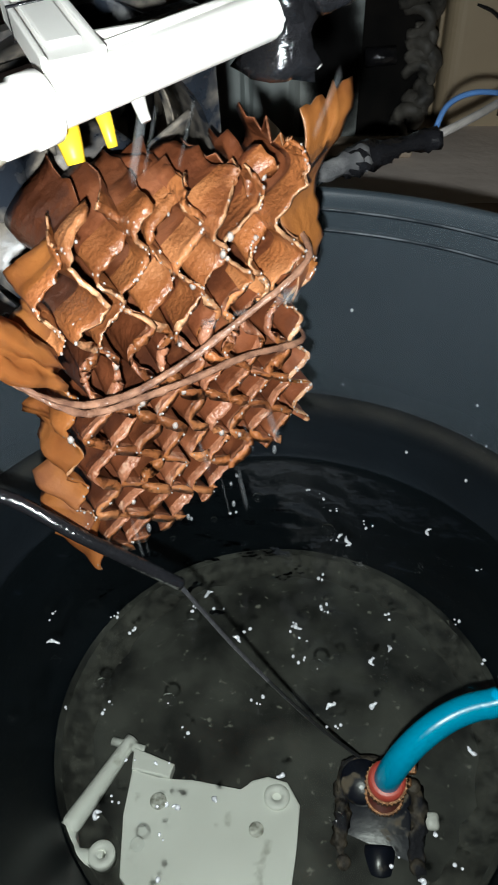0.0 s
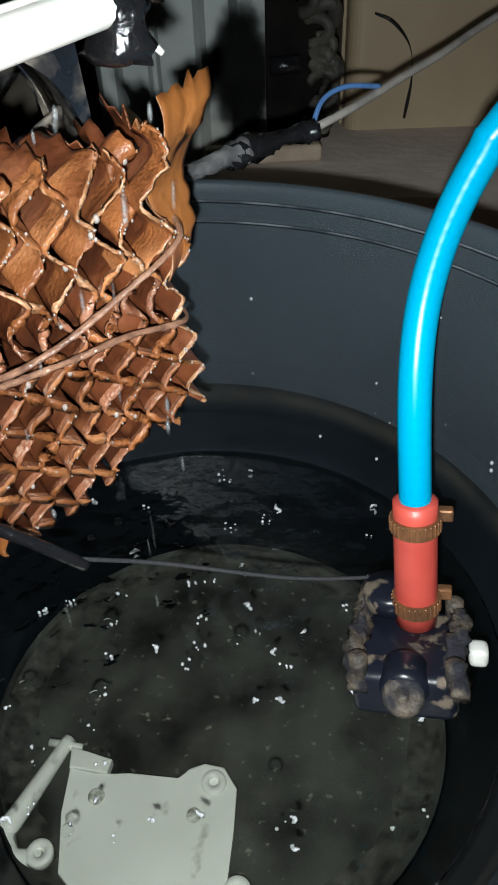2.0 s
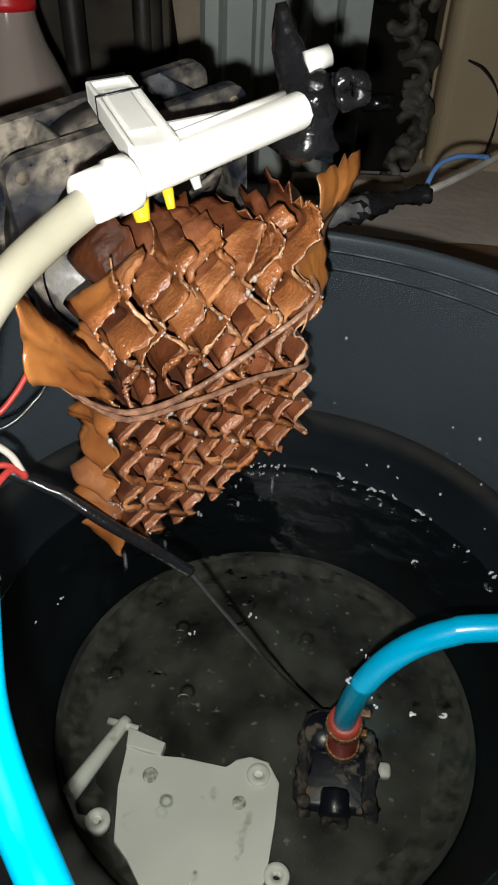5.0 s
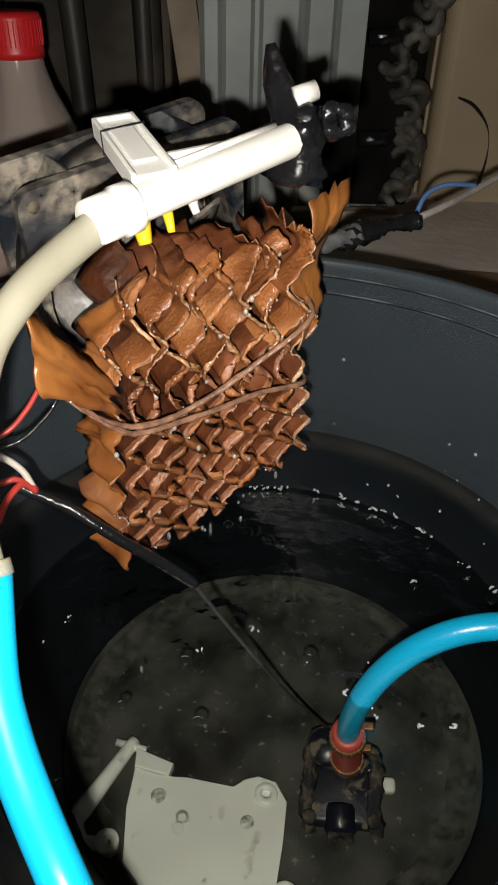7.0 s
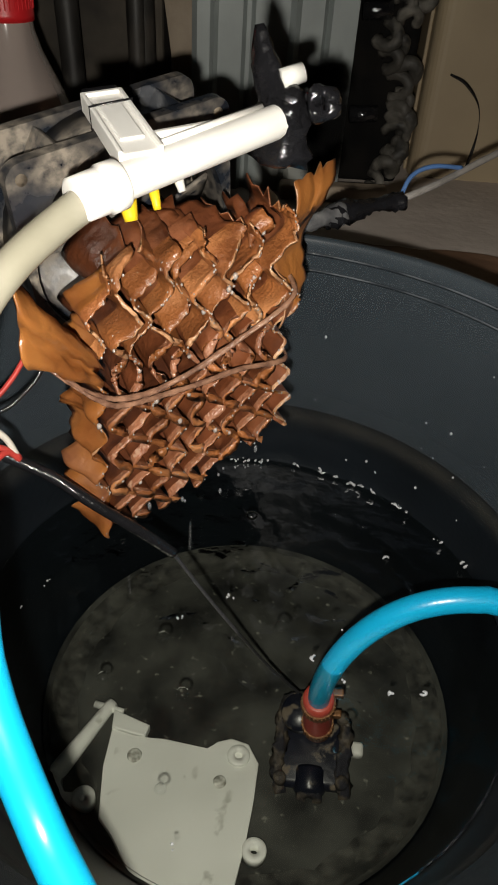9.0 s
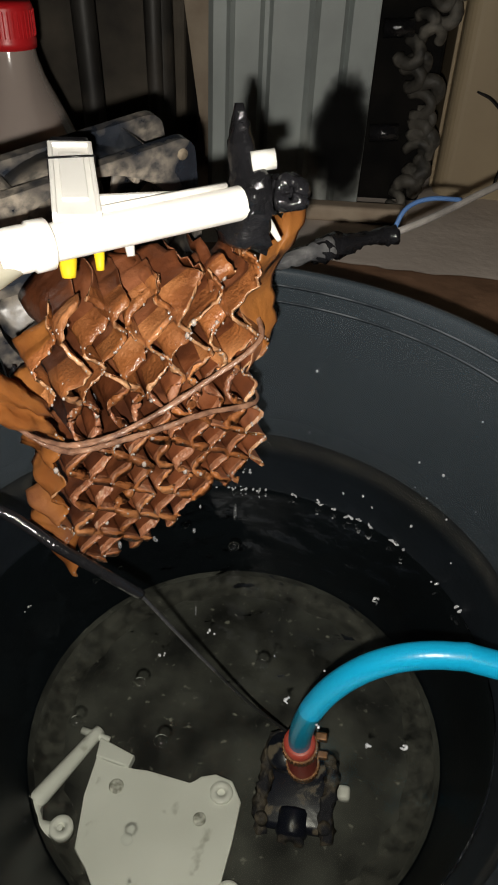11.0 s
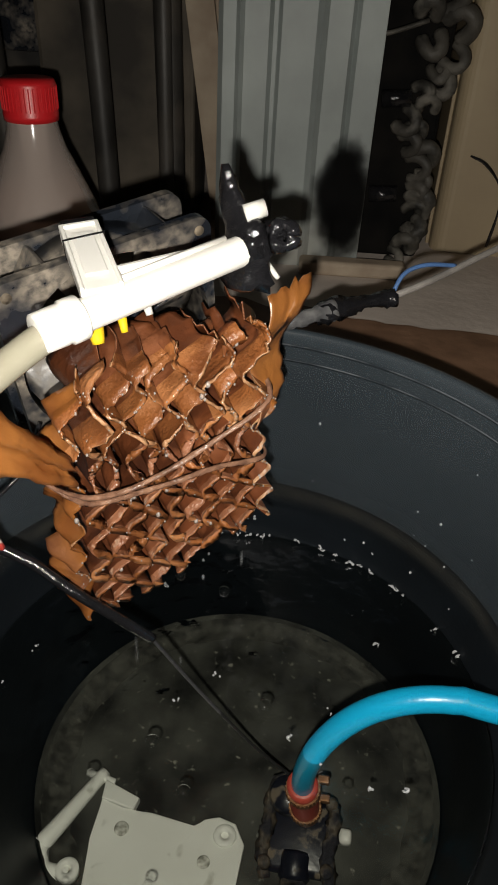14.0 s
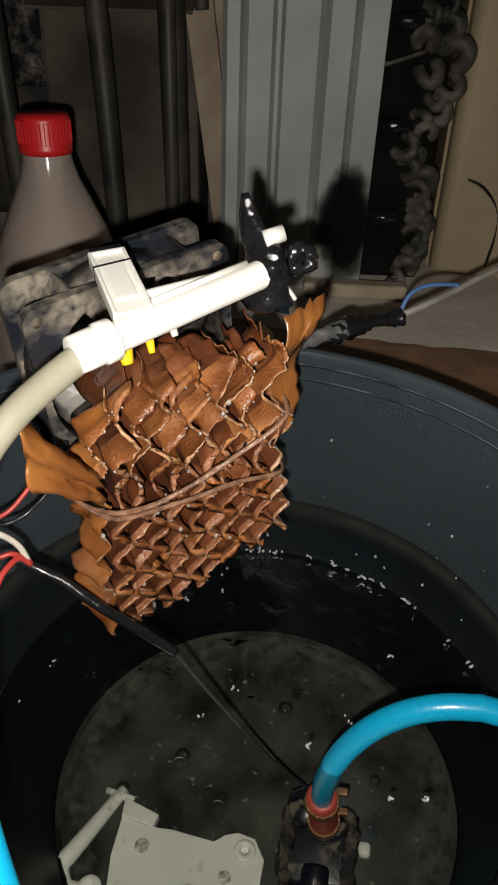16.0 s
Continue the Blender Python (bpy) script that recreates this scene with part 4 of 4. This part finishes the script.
# ---------- cable on the rim ----------
def mains():
    c = thing("mains_cable", "grey cable with a black taped joint lying over the bucket rim", "cable", sv(0.1, 0.585, 0.6))
    o = c.location
    bm = bmesh.new()
    tube(bm, [p - o for p in smooth_line([sv(0.04, 0.545, 0.600), sv(0.075, 0.560, 0.606), sv(0.105, 0.575, 0.612)], 16)], lambda s: 0.002 + 0.003 * s, 12, 1, 0.5)
    part("bare_end", bm, CLEARTAPE, c, "glossy grey tape round the cable end")
    bm = bmesh.new()
    tube(bm, [p - o for p in smooth_line([sv(0.088, 0.568, 0.608), sv(0.125, 0.585, 0.613), sv(0.162, 0.600, 0.617)], 20)], lambda s: 0.0042 + 0.0012 * math.sin(s * 7), 14, 1, 0.6)
    part("tape_joint", bm, TAPE, c, "glossy black tape round the joint")
    bm = bmesh.new()
    tube(bm, [p - o for p in smooth_line([sv(0.160, 0.600, 0.617), sv(0.20, 0.622, 0.628), sv(0.27, 0.67, 0.648), sv(0.45, 0.80, 0.69), sv(0.9, 1.0, 0.75)], 40)], 0.0017, 10)
    part("core", bm, GREYWIRE, c)
    bm = bmesh.new()
    tube(bm, [p - o for p in smooth_line([sv(0.160, 0.602, 0.618), sv(0.170, 0.612, 0.636), sv(0.19, 0.62, 0.643), sv(0.222, 0.638, 0.638)], 24)], 0.0011, 8)
    part("blue_core", bm, BLUEWIRE, c, "thin blue insulated core")


mains()


# ---------- background ----------
def column():
    c = thing("sheet_metal_column", "grey ribbed galvanised sheet metal column on the ground", "column", (0.027, 0.61, SLAB_TOP))
    xs = [-0.033, -0.029, -0.020, -0.017, -0.014, 0.003, 0.006, 0.009, 0.012, 0.036, 0.040, 0.044, 0.060, 0.063, 0.066, 0.084]
    ys = [0.556, 0.55, 0.55, 0.5455, 0.55, 0.55, 0.555, 0.555, 0.55, 0.55, 0.5455, 0.55, 0.55, 0.555, 0.55, 0.55]
    pts = [(x - 0.025, y - 0.61) for x, y in zip(xs, ys)]
    pts = pts + [(pts[-1][0], 0.06), (pts[0][0], 0.06)]
    bm = bmesh.new()
    slab(bm, pts, 0.7, None, 0.0)
    part("sheet", bm, STEEL, c, smooth=False)
    bm = block((0.085, 0.016, 0.012), 0.003, Matrix.Translation((0.055, -0.072, 0.006)), 3)
    part("sill", bm, WOOD, c, "dusty wooden batten at the foot", smooth=False)
    # a soft black patch low on the sheet, densest in its middle
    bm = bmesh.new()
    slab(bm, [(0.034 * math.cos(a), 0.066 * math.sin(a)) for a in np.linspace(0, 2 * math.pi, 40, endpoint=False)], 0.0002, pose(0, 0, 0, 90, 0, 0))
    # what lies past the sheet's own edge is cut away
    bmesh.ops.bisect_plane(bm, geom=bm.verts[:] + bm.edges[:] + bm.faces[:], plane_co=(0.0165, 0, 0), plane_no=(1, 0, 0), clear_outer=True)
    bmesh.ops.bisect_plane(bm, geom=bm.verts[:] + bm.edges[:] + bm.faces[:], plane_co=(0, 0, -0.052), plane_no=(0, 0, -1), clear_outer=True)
    blotch = part("oil_stain", bm, BLOTCH, c, "soft black blotch on the sheet", smooth=False)
    blotch.location = (0.042, -0.0655, 0.055)
    # cable hanging down the sheet's edge
    bm = bmesh.new()
    tube(bm, [Vector((0.0585, -0.058 + 0.001 * math.sin(z * 16), z)) for z in np.linspace(0.01, 0.65, 30)], 0.001, 8)
    part("edge_trim", bm, STEEL, c)


column()


def coil():
    c = thing("condenser_coil", "dusty black coil stack of bent tubes beside the column", "coil", (0.098, 0.572, SLAB_TOP))
    q = 0.56
    part("back_panel", block((0.052, 0.03, 0.7), 0.003, Matrix.Translation((0.016, 0.03, 0.35))), SOOT, c, smooth=False)
    rng = random.Random(4)
    # two rows of return bends, one behind the other, each leaning its own way
    for k in range(74):
        z = 0.012 + k * 0.0158
        x = 0.040 + 0.016 * (k % 2) + 0.010 * math.sin(k * 0.45) + rng.uniform(-0.012, 0.010)
        r = rng.uniform(0.009, 0.016)
        lean = rng.uniform(-1.3, 1.5)
        pts = []
        for i in range(9):
            a = radians(-110 + 220 * i / 8)
            p = Vector((r * math.cos(a) * 1.25, -0.012 * math.cos(a), r * math.sin(a)))
            pts.append(Vector((x + p.x * math.cos(lean) - p.z * math.sin(lean), p.y, z + p.x * math.sin(lean) + p.z * math.cos(lean))))
        bm = bmesh.new()
        tube(bm, smooth_line(pts, 16), rng.uniform(0.006, 0.0105), 12, 1, 0.25)
        bmesh.ops.scale(bm, vec=(q, q, q), verts=bm.verts)
        part("bend", bm, COIL, c)
    for z in np.linspace(0.1, 1.1, 9):
        bm = bmesh.new()
        tube(bm, [Vector((-0.012, -0.004, z)), Vector((0.026, -0.004, z + 0.003))], 0.011, 14, 1, 0.1)
        bmesh.ops.scale(bm, vec=(q, q, q), verts=bm.verts)
        part("pipe_stub", bm, TAPE, c, "glossy black pipe stub")
    for z, x in ((0.30, -0.02), (0.52, -0.025), (0.70, 0.0)):
        bm = bmesh.new()
        tube(bm, smooth_line([Vector((-0.05, -0.02, z)), Vector((x, -0.035, z + 0.004)), Vector((0.03, -0.03, z + 0.02))], 12), 0.003, 8)
        bmesh.ops.scale(bm, vec=(q, q, q), verts=bm.verts)
        part("capillary", bm, COIL, c)


coil()


def board():
    b = thing("beige_cabinet", "cracked beige enamelled cabinet side standing on the ground", "cabinet", (0.25, 0.64, SLAB_TOP))
    m = pose(0, 0, 0, 0, 0, -4)
    bm = bmesh.new()
    slab(bm, arc(-0.080, -0.028, 0.012, 180, 270, 6) + [(0.25, -0.04), (0.25, 0.08), (-0.092, 0.08)], 0.7, m)
    part("body", bm, BEIGE, b, smooth=False)
    bm = bmesh.new()
    tube(bm, [m @ Vector(p) for p in smooth_line([(-0.074, -0.0405, 0.082), (-0.060, -0.0405, 0.076), (-0.046, -0.0405, 0.060), (-0.042, -0.0405, 0.038), (-0.045, -0.0405, 0.008)], 24)], lambda s: 0.0009 + 0.0006 * math.sin(s * 9), 8)
    part("crack", bm, TAPE, b, "dark crack in the enamel")
    part("edge_strip", block((0.003, 0.004, 0.7), 0.001, m @ Matrix.Translation((-0.0935, -0.018, 0.35))), BEIGE, b, smooth=False)


board()


def clutter():
    small = Matrix.Scale(0.66, 4)
    # dim things that stand behind the bottle
    g = thing("dusty_carton", "dusty brown carton on the ground in the dark", "carton", (-0.125, 0.681, SLAB_TOP))
    part("box", block((0.20, 0.12, 0.30), 0.006, Matrix.Translation((0, 0, 0.15))), BOXBROWN, g, smooth=False)
    part("flap", block((0.20, 0.13, 0.004), 0.001, pose(0, -0.05, 0.315, 18, 0, 0)), BOXBROWN, g, smooth=False)
    r = thing("metal_rack", "dirty dark metal rack of bent pipes", "rack", (-0.105, 0.569, SLAB_TOP))
    for pts, rad in ((((-0.02, 0.0, 0.0), (-0.03, 0.0, 0.3), (-0.045, -0.02, 0.55), (-0.06, -0.02, 0.8)), 0.013),
                     (((0.05, 0.0, 0.0), (0.05, 0.0, 0.36), (0.052, -0.01, 0.40), (0.075, -0.02, 0.44), (0.12, -0.02, 0.50)), 0.009),
                     (((0.055, 0.02, 0.0), (0.05, 0.02, 0.33)), 0.016),
                     (((-0.16, 0.03, 0.36), (-0.06, 0.03, 0.42), (0.05, 0.03, 0.48)), 0.014),
                     (((0.085, 0.02, 0.30), (0.08, 0.02, 0.38), (0.095, 0.02, 0.45)), 0.008),
                     (((-0.14, 0.0, 0.0), (-0.15, 0.0, 0.4), (-0.16, 0.0, 0.9)), 0.012)):
        bm = bmesh.new()
        tube(bm, smooth_line([Vector(p) for p in pts], 24), rad, 14)
        part("rail", bm, DARKMETAL, r)
    d = thing("dark_machine", "dark dirty machine casing in the shadows", "machine", (-0.270, 0.813, SLAB_TOP))
    part("casing", block((0.5, 0.3, 0.62), 0.02, Matrix.Translation((0, 0, 0.31)), 3), DARKMETAL, d, smooth=False)
    part("panel", block((0.3, 0.01, 0.3), 0.004, Matrix.Translation((0.05, -0.154, 0.34))), FAN, d, smooth=False)
    s = thing("leaning_strip", "pale dusty strip leaning in the dark corner", "strip", (-0.072, 0.635, SLAB_TOP))
    part("board", block((0.035, 0.004, 0.5), 0.001, pose(0.03, 0, 0.25, 6, -7, 0)), WOOD, s, smooth=False)
    part("batten", block((0.012, 0.006, 0.5), 0.001, pose(0.055, -0.004, 0.25, 6, -7, 0)), WOOD, s, smooth=False)
    for top in (g, r, d, s):
        for child in top.children:
            child.data.transform(small)


clutter()


# ---------- falling drops, splashes and bubbles ----------
def droplet(name, label, r, stretch, seed):
    rng = random.Random(seed)
    bm = bmesh.new()
    bmesh.ops.create_icosphere(bm, subdivisions=2, radius=r)
    for v in bm.verts:
        v.co.z *= stretch
        v.co *= 1 + 0.12 * noise.noise(v.co * 400 + Vector((seed, 0, 0)))
    return tagged(link(name, bm, DROP), label, "water drop", group="drops falling from the pad")


DROPS = [droplet("water_drop", "clear falling water drop under the dripping pad", 0.0006 + 0.00015 * (k % 3), 1.5 + 0.5 * (k % 3), k) for k in range(14)]


def bubble(k):
    rng = random.Random(100 + k)
    r = rng.uniform(0.0014, 0.0034)
    bm = bmesh.new()
    lathe(bm, [(r * math.sin(a), r * math.cos(a) * 0.75) for a in np.linspace(1.6, 0.05, 8)], 18)
    return tagged(link("bubble", bm, BUBBLE), "clear air bubble floating on the water", "bubble", group="bubbles on the water")


BUBBLES = [bubble(k) for k in range(15)]


def splash(k):
    """Beads, thrown threads and little crowns of water, by turns; whitened to stand for glints."""
    rng = random.Random(900 + k)
    bm = bmesh.new()
    if k % 3 == 0:
        pts = [Vector((0, 0, 0))]
        for _ in range(3):
            pts.append(pts[-1] + Vector((rng.uniform(-0.002, 0.002), rng.uniform(-0.002, 0.002), rng.uniform(-0.0004, 0.0016))))
        tube(bm, smooth_line(pts, 12), lambda s: 0.0003 + 0.0005 * math.sin(s * 3.1) * (1 + 0.4 * math.sin(s * 14 + k)), 8, 1, 0.5)
    else:
        for _ in range(1 + k % 3 + k % 2):
            at = Vector((rng.uniform(-0.0025, 0.0025), rng.uniform(-0.0025, 0.0025), 0.0002))
            r = rng.uniform(0.0003, 0.0008)
            for v in bmesh.ops.create_icosphere(bm, subdivisions=2, radius=r)["verts"]:
                v.co = Vector((v.co.x, v.co.y, v.co.z * (0.7 + 0.6 * (k % 2)))) * (1 + 0.35 * noise.noise(v.co * 900 + at * 3000)) + at
    return tagged(link("splash", bm, PALE_WATER), "small splash on the water, whitened to stand for glints", "splash", group="splashes on the water")


SPLASHES = [splash(k) for k in range(60)]
def wall_drop(k):
    """A bead of water that clings to the bucket's wall above the water."""
    rng = random.Random(60 + k)
    z, a = rng.uniform(0.125, 0.245), radians(rng.uniform(-8, 76))
    r = rng.uniform(0.0003, 0.0008)
    c, reach = axis_at(z), bucket_radius(z) - 0.0006
    bm = bmesh.new()
    bmesh.ops.create_icosphere(bm, subdivisions=2, radius=r)
    for v in bm.verts:
        v.co.z *= 1.3
    ob = link("water_drop", bm, PALE_WATER)
    ob.location = (c.x + reach * math.cos(a), c.y + reach * math.sin(a), z)
    return tagged(ob, "clear water drop clinging to the black bucket wall", "water drop", group="drops on the bucket wall")


for k in range(18):
    wall_drop(k)
DRIBBLES = [droplet("water_dribble", "clear dribble of water running down the pad", 0.0005 + 0.0002 * (k % 3), 1.8 + 0.7 * (k % 3), 40 + k) for k in range(16)]

# ---------- the torch that is carried beside the lens ----------
torch = thing("torch", "small white LED torch carried beside the camera", "torch")
bm = bmesh.new()
rings = lathe(bm, [(0.0030, -0.001), (0.0034, 0.0), (0.0034, 0.004), (0.003, 0.005)], 24)
bm.faces.new(rings[-1])
part("housing", bm, TAPE, torch)
bm = bmesh.new()
rings = lathe(bm, [(0.0028, 0.0), (0.0012, -0.0004)], 24)
bm.faces.new(rings[-1])
part("emitter", bm, TORCHGLOW, torch, "glowing white emitter")

# ---------- movement ----------
# the outlet's top, as seconds and a place on the plan
PUMP_ROWS = [
    (0.0, 0.128, 0.317, 0.185), (0.5, 0.123, 0.316, 0.190), (0.8, 0.140, 0.320, 0.200), (1.0, 0.164, 0.326, 0.229), (1.25, 0.186, 0.333, 0.305), (1.5, 0.200, 0.341, 0.379),
    (1.75, 0.204, 0.352, 0.425), (2.0, 0.199, 0.356, 0.434), (2.25, 0.184, 0.360, 0.415), (2.5, 0.165, 0.361, 0.378), (2.75, 0.142, 0.350, 0.300), (3.0, 0.118, 0.340, 0.222),
    (3.5, 0.118, 0.338, 0.205), (6.0, 0.113, 0.349, 0.200), (16.0, 0.113, 0.349, 0.200),
]
# where the hose leaves to the side, and its way there
EXIT_ROWS = [
    (0.211, 0.339, 0.264, 0.9, 0.25), (0.226, 0.337, 0.287, 0.9, 0.2), (0.224, 0.360, 0.345, 0.85, 0.4), (0.222, 0.385, 0.421, 0.8, 0.6), (0.233, 0.396, 0.505, 0.7, 0.75),
    (0.241, 0.403, 0.574, 0.6, 0.8), (0.246, 0.430, 0.640, 0.5, 0.85), (0.246, 0.437, 0.654, 0.5, 0.85), (0.244, 0.428, 0.630, 0.55, 0.85), (0.239, 0.417, 0.583, 0.65, 0.75),
    (0.242, 0.390, 0.465, 0.85, 0.5), (0.244, 0.365, 0.362, 1.0, 0.1), (0.222, 0.350, 0.340, 1.0, 0.1), (0.235, 0.325, 0.385, 1.0, 0.0), (0.235, 0.325, 0.385, 1.0, 0.0),
]


def walked(line, step, n):
    """The first n + 1 places along the line that lie one step apart."""
    out, left = [line[0]], step
    for a, b in zip(line, line[1:]):
        d = (b - a).length
        while left <= d and len(out) <= n:
            out.append(a.lerp(b, left / d))
            left += step
        left -= d
    while len(out) <= n:
        out.append(out[-1] * 2 - out[-2])
    return out


def segment_pose(a, b):
    return axes((a + b) / 2, (0, 1, 0.01), b - a)


def motions():
    walk(torch, [(t, look(e, g, r) @ pose(-0.006, -0.014, 0.004)) for t, e, g, r in PATH])
    hose_rows = [[] for _ in range(HOSE_N)]
    cord_rows = [[] for _ in range(CABLE_N)]
    pump_rows = []
    for (t, *p), (x, y, z, du, dz) in zip(PUMP_ROWS, EXIT_ROWS):
        top, out = sv(*p), sv(x, y, z)
        lift = min(1.0, max(0.0, (p[2] - 0.19) / 0.2))
        tilt = pose(0, 0, 0, 17 - 27 * lift, -5 - 2 * lift, -6 - 11 * lift)
        pump_rows.append((t, Matrix.Translation(top) @ tilt))
        rise = tilt.to_3x3() @ Vector((0, 0, 1))
        span = (out - top).length
        way = Vector((du, -0.12 if dz < 0.5 else 0.1, dz)).normalized()
        q = [top - rise * 0.006, top + rise * span * 0.42, out - way * span * 0.42, out]
        line = []
        for i in range(41):
            s = i / 40
            line.append(q[0] * (1 - s) ** 3 + q[1] * 3 * s * (1 - s) ** 2 + q[2] * 3 * s * s * (1 - s) + q[3] * s ** 3)
        line += [out + way * 0.04 * i + Vector((0.004, -0.004, -0.004)) * i * i for i in (1, 2, 3, 4, 5)]
        line = smooth_line(line, 400)
        line = walked(line, HOSE_STEP, HOSE_N)
        for k in range(HOSE_N):
            hose_rows[k].append((t, segment_pose(line[k], line[k + 1])))
        entry = Matrix.Translation(top) @ tilt @ Vector((-0.010, 0.016, -0.046))
        kink = sv(-0.034, 0.340, 0.420)
        dip = (kink.lerp(entry, 0.32) + Vector((-0.002, 0, -0.004))).lerp(sv(0.020, 0.362, 0.385), lift)
        mid = dip.lerp(entry, 0.55) + Vector((0, 0, -0.004))
        line = smooth_line([kink, dip, mid, entry], CABLE_N)
        for k in range(CABLE_N):
            cord_rows[k].append((t, segment_pose(line[k], line[k + 1])))
    walk(pump, pump_rows)
    for o, rows in zip(outlet_parts, hose_rows):
        walk(o, rows)
    for o, rows in zip(cord_parts, cord_rows):
        walk(o, rows)
    # the pipe is nudged flat between two stretches and sags back
    at = pipe.location.copy()
    view = Vector((0.1, -0.78, 0.62)).normalized()
    rows = []
    for t, a in ((0.0, 0.0), (9.2, 0.0), (10.6, -10.0), (11.8, -10.0), (12.4, -6.0), (13.2, 0.0), (16.0, 0.0)):
        rows.append((t, Matrix.Translation(at) @ Matrix.Rotation(radians(a), 4, view)))
    walk(pipe, rows)
    # water turns and rocks slowly, so that its ripples travel
    at = water_surface.location.copy()
    walk(water_surface, [(i * 0.5, Matrix.Translation(at + Vector((0, 0, 0.0006 * math.sin(i * 2.1)))) @ pose(0, 0, 0, 0.5 * math.sin(i * 1.3), 0.5 * math.cos(i * 1.7), 14 * i)) for i in range(33)])
    # drops gather at the pad's lower edge and fall, one after another
    rng = random.Random(7)
    for k, d in enumerate(DROPS):
        start = sv(-0.085, 0.335, 0.5) + PAD_U * rng.uniform(0.005, 0.085) - PAD_V * 0.035 + PAD_N * rng.uniform(-0.012, 0.004)
        period, off = rng.uniform(0.9, 1.6), rng.uniform(0, 1.2)
        end = Vector((start.x, start.y, LEVEL + 0.001))
        rows, t = [(0.0, Matrix.Translation(start))], off + 0.1
        while t < 15.6:
            rows.append((t, Matrix.Translation(start)))
            rows.append((t + 0.06, Matrix.Translation(start.lerp(end, 0.2))))
            rows.append((t + 0.15, Matrix.Translation(end)))
            rows.append((t + 0.2, Matrix.Translation(start)))
            t += period
        rows.append((16.2, Matrix.Translation(start)))
        walk(d, [r for r in rows if r[0] <= 16.2])
    # while the pump runs, water dribbles over the pad's face and splashes about
    for k, d in enumerate(DRIBBLES):
        rng = random.Random(700 + k)
        u, w = (rng.uniform(0.03, 0.165), 0.012)
        face = [PAD @ Vector((u / 2, v / 2, w / 2)) for v in (0.2, 0.1, 0.0, -0.05)]
        end = Vector((face[-1].x, face[-1].y, LEVEL + 0.001))
        rest = PAD @ Vector((u / 2, 0.03, -0.02))
        rows, t = [(0.0, Matrix.Translation(face[k % 4])), (0.08, Matrix.Translation(rest))], rng.uniform(0.15, 0.6)
        for start in (t, t + 0.8, t + 1.6, t + 2.4, 7.1 + t):
            rows.append((start - 0.05, Matrix.Translation(rest)))
            for i, q in enumerate(face + [end]):
                rows.append((start + (0.0, 0.12, 0.22, 0.28, 0.42)[i], Matrix.Translation(q)))
            rows.append((start + 0.48, Matrix.Translation(rest)))
        rows.append((16.2, Matrix.Translation(rest)))
        rows.sort(key=lambda r: r[0])
        walk(d, rows)
    c = axis_at(LEVEL)
    for k, d in enumerate(SPLASHES):
        rng = random.Random(500 + k)
        r, a0 = 0.1 * math.sqrt(rng.random()), rng.uniform(0, 6.28)
        home = Vector((c.x + r * math.cos(a0), c.y + r * math.sin(a0), LEVEL + 0.0006))
        rows, t = [(0.0, Matrix.Translation(home + Vector((0, 0, rng.uniform(0, 0.012)))) @ pose(0, 0, 0, 0, 0, rng.uniform(0, 90)))], rng.uniform(0.2, 0.7)
        while t < 3.9:
            there = home + Vector((rng.uniform(-0.012, 0.012), rng.uniform(-0.012, 0.012), 0))
            rows += [(t, Matrix.Translation(home)), (t + 0.12, Matrix.Translation(home.lerp(there, 0.5) + Vector((0, 0, rng.uniform(0.004, 0.016)))) @ pose(0, 0, 0, rng.uniform(-40, 40), 0, 40)), (t + 0.25, Matrix.Translation(there))]
            home = there
            t += rng.uniform(0.4, 0.8)
        rest = home + Vector((rng.uniform(-0.01, 0.01), rng.uniform(-0.01, 0.01), 0))
        if k % 5:
            # thrown against the wall just above the water, in place of its row of glints
            a1, up = radians(rng.uniform(20, 75) if k % 3 == 0 else rng.uniform(82, 116)), rng.choice((0.002, 0.002, 0.003, 0.003, 0.02))
            wall = axis_at(LEVEL + up)
            reach = bucket_radius(LEVEL + up) - 0.001
            rest = Vector((wall.x + reach * math.cos(a1), wall.y + reach * math.sin(a1), LEVEL + up))
            rows += [(4.5, Matrix.Translation(home.lerp(rest, 0.5) + Vector((0, 0, 0.012)))), (4.9, Matrix.Translation(rest))]
        rows.append((16.2, Matrix.Translation(rest)))
        walk(d, rows)
    for k, b in enumerate(BUBBLES):
        rng = random.Random(300 + k)
        r, a0 = 0.105 * math.sqrt(rng.random()), rng.uniform(0, 6.28)
        spin = rng.uniform(0.02, 0.08)
        rows = []
        for i in range(17):
            a = a0 + spin * i
            rows.append((float(i), Matrix.Translation((c.x + r * math.cos(a), c.y + r * math.sin(a), LEVEL + 0.0002)) @ pose(0, 0, 0, 0, 0, i * 20)))
        walk(b, rows)


motions()
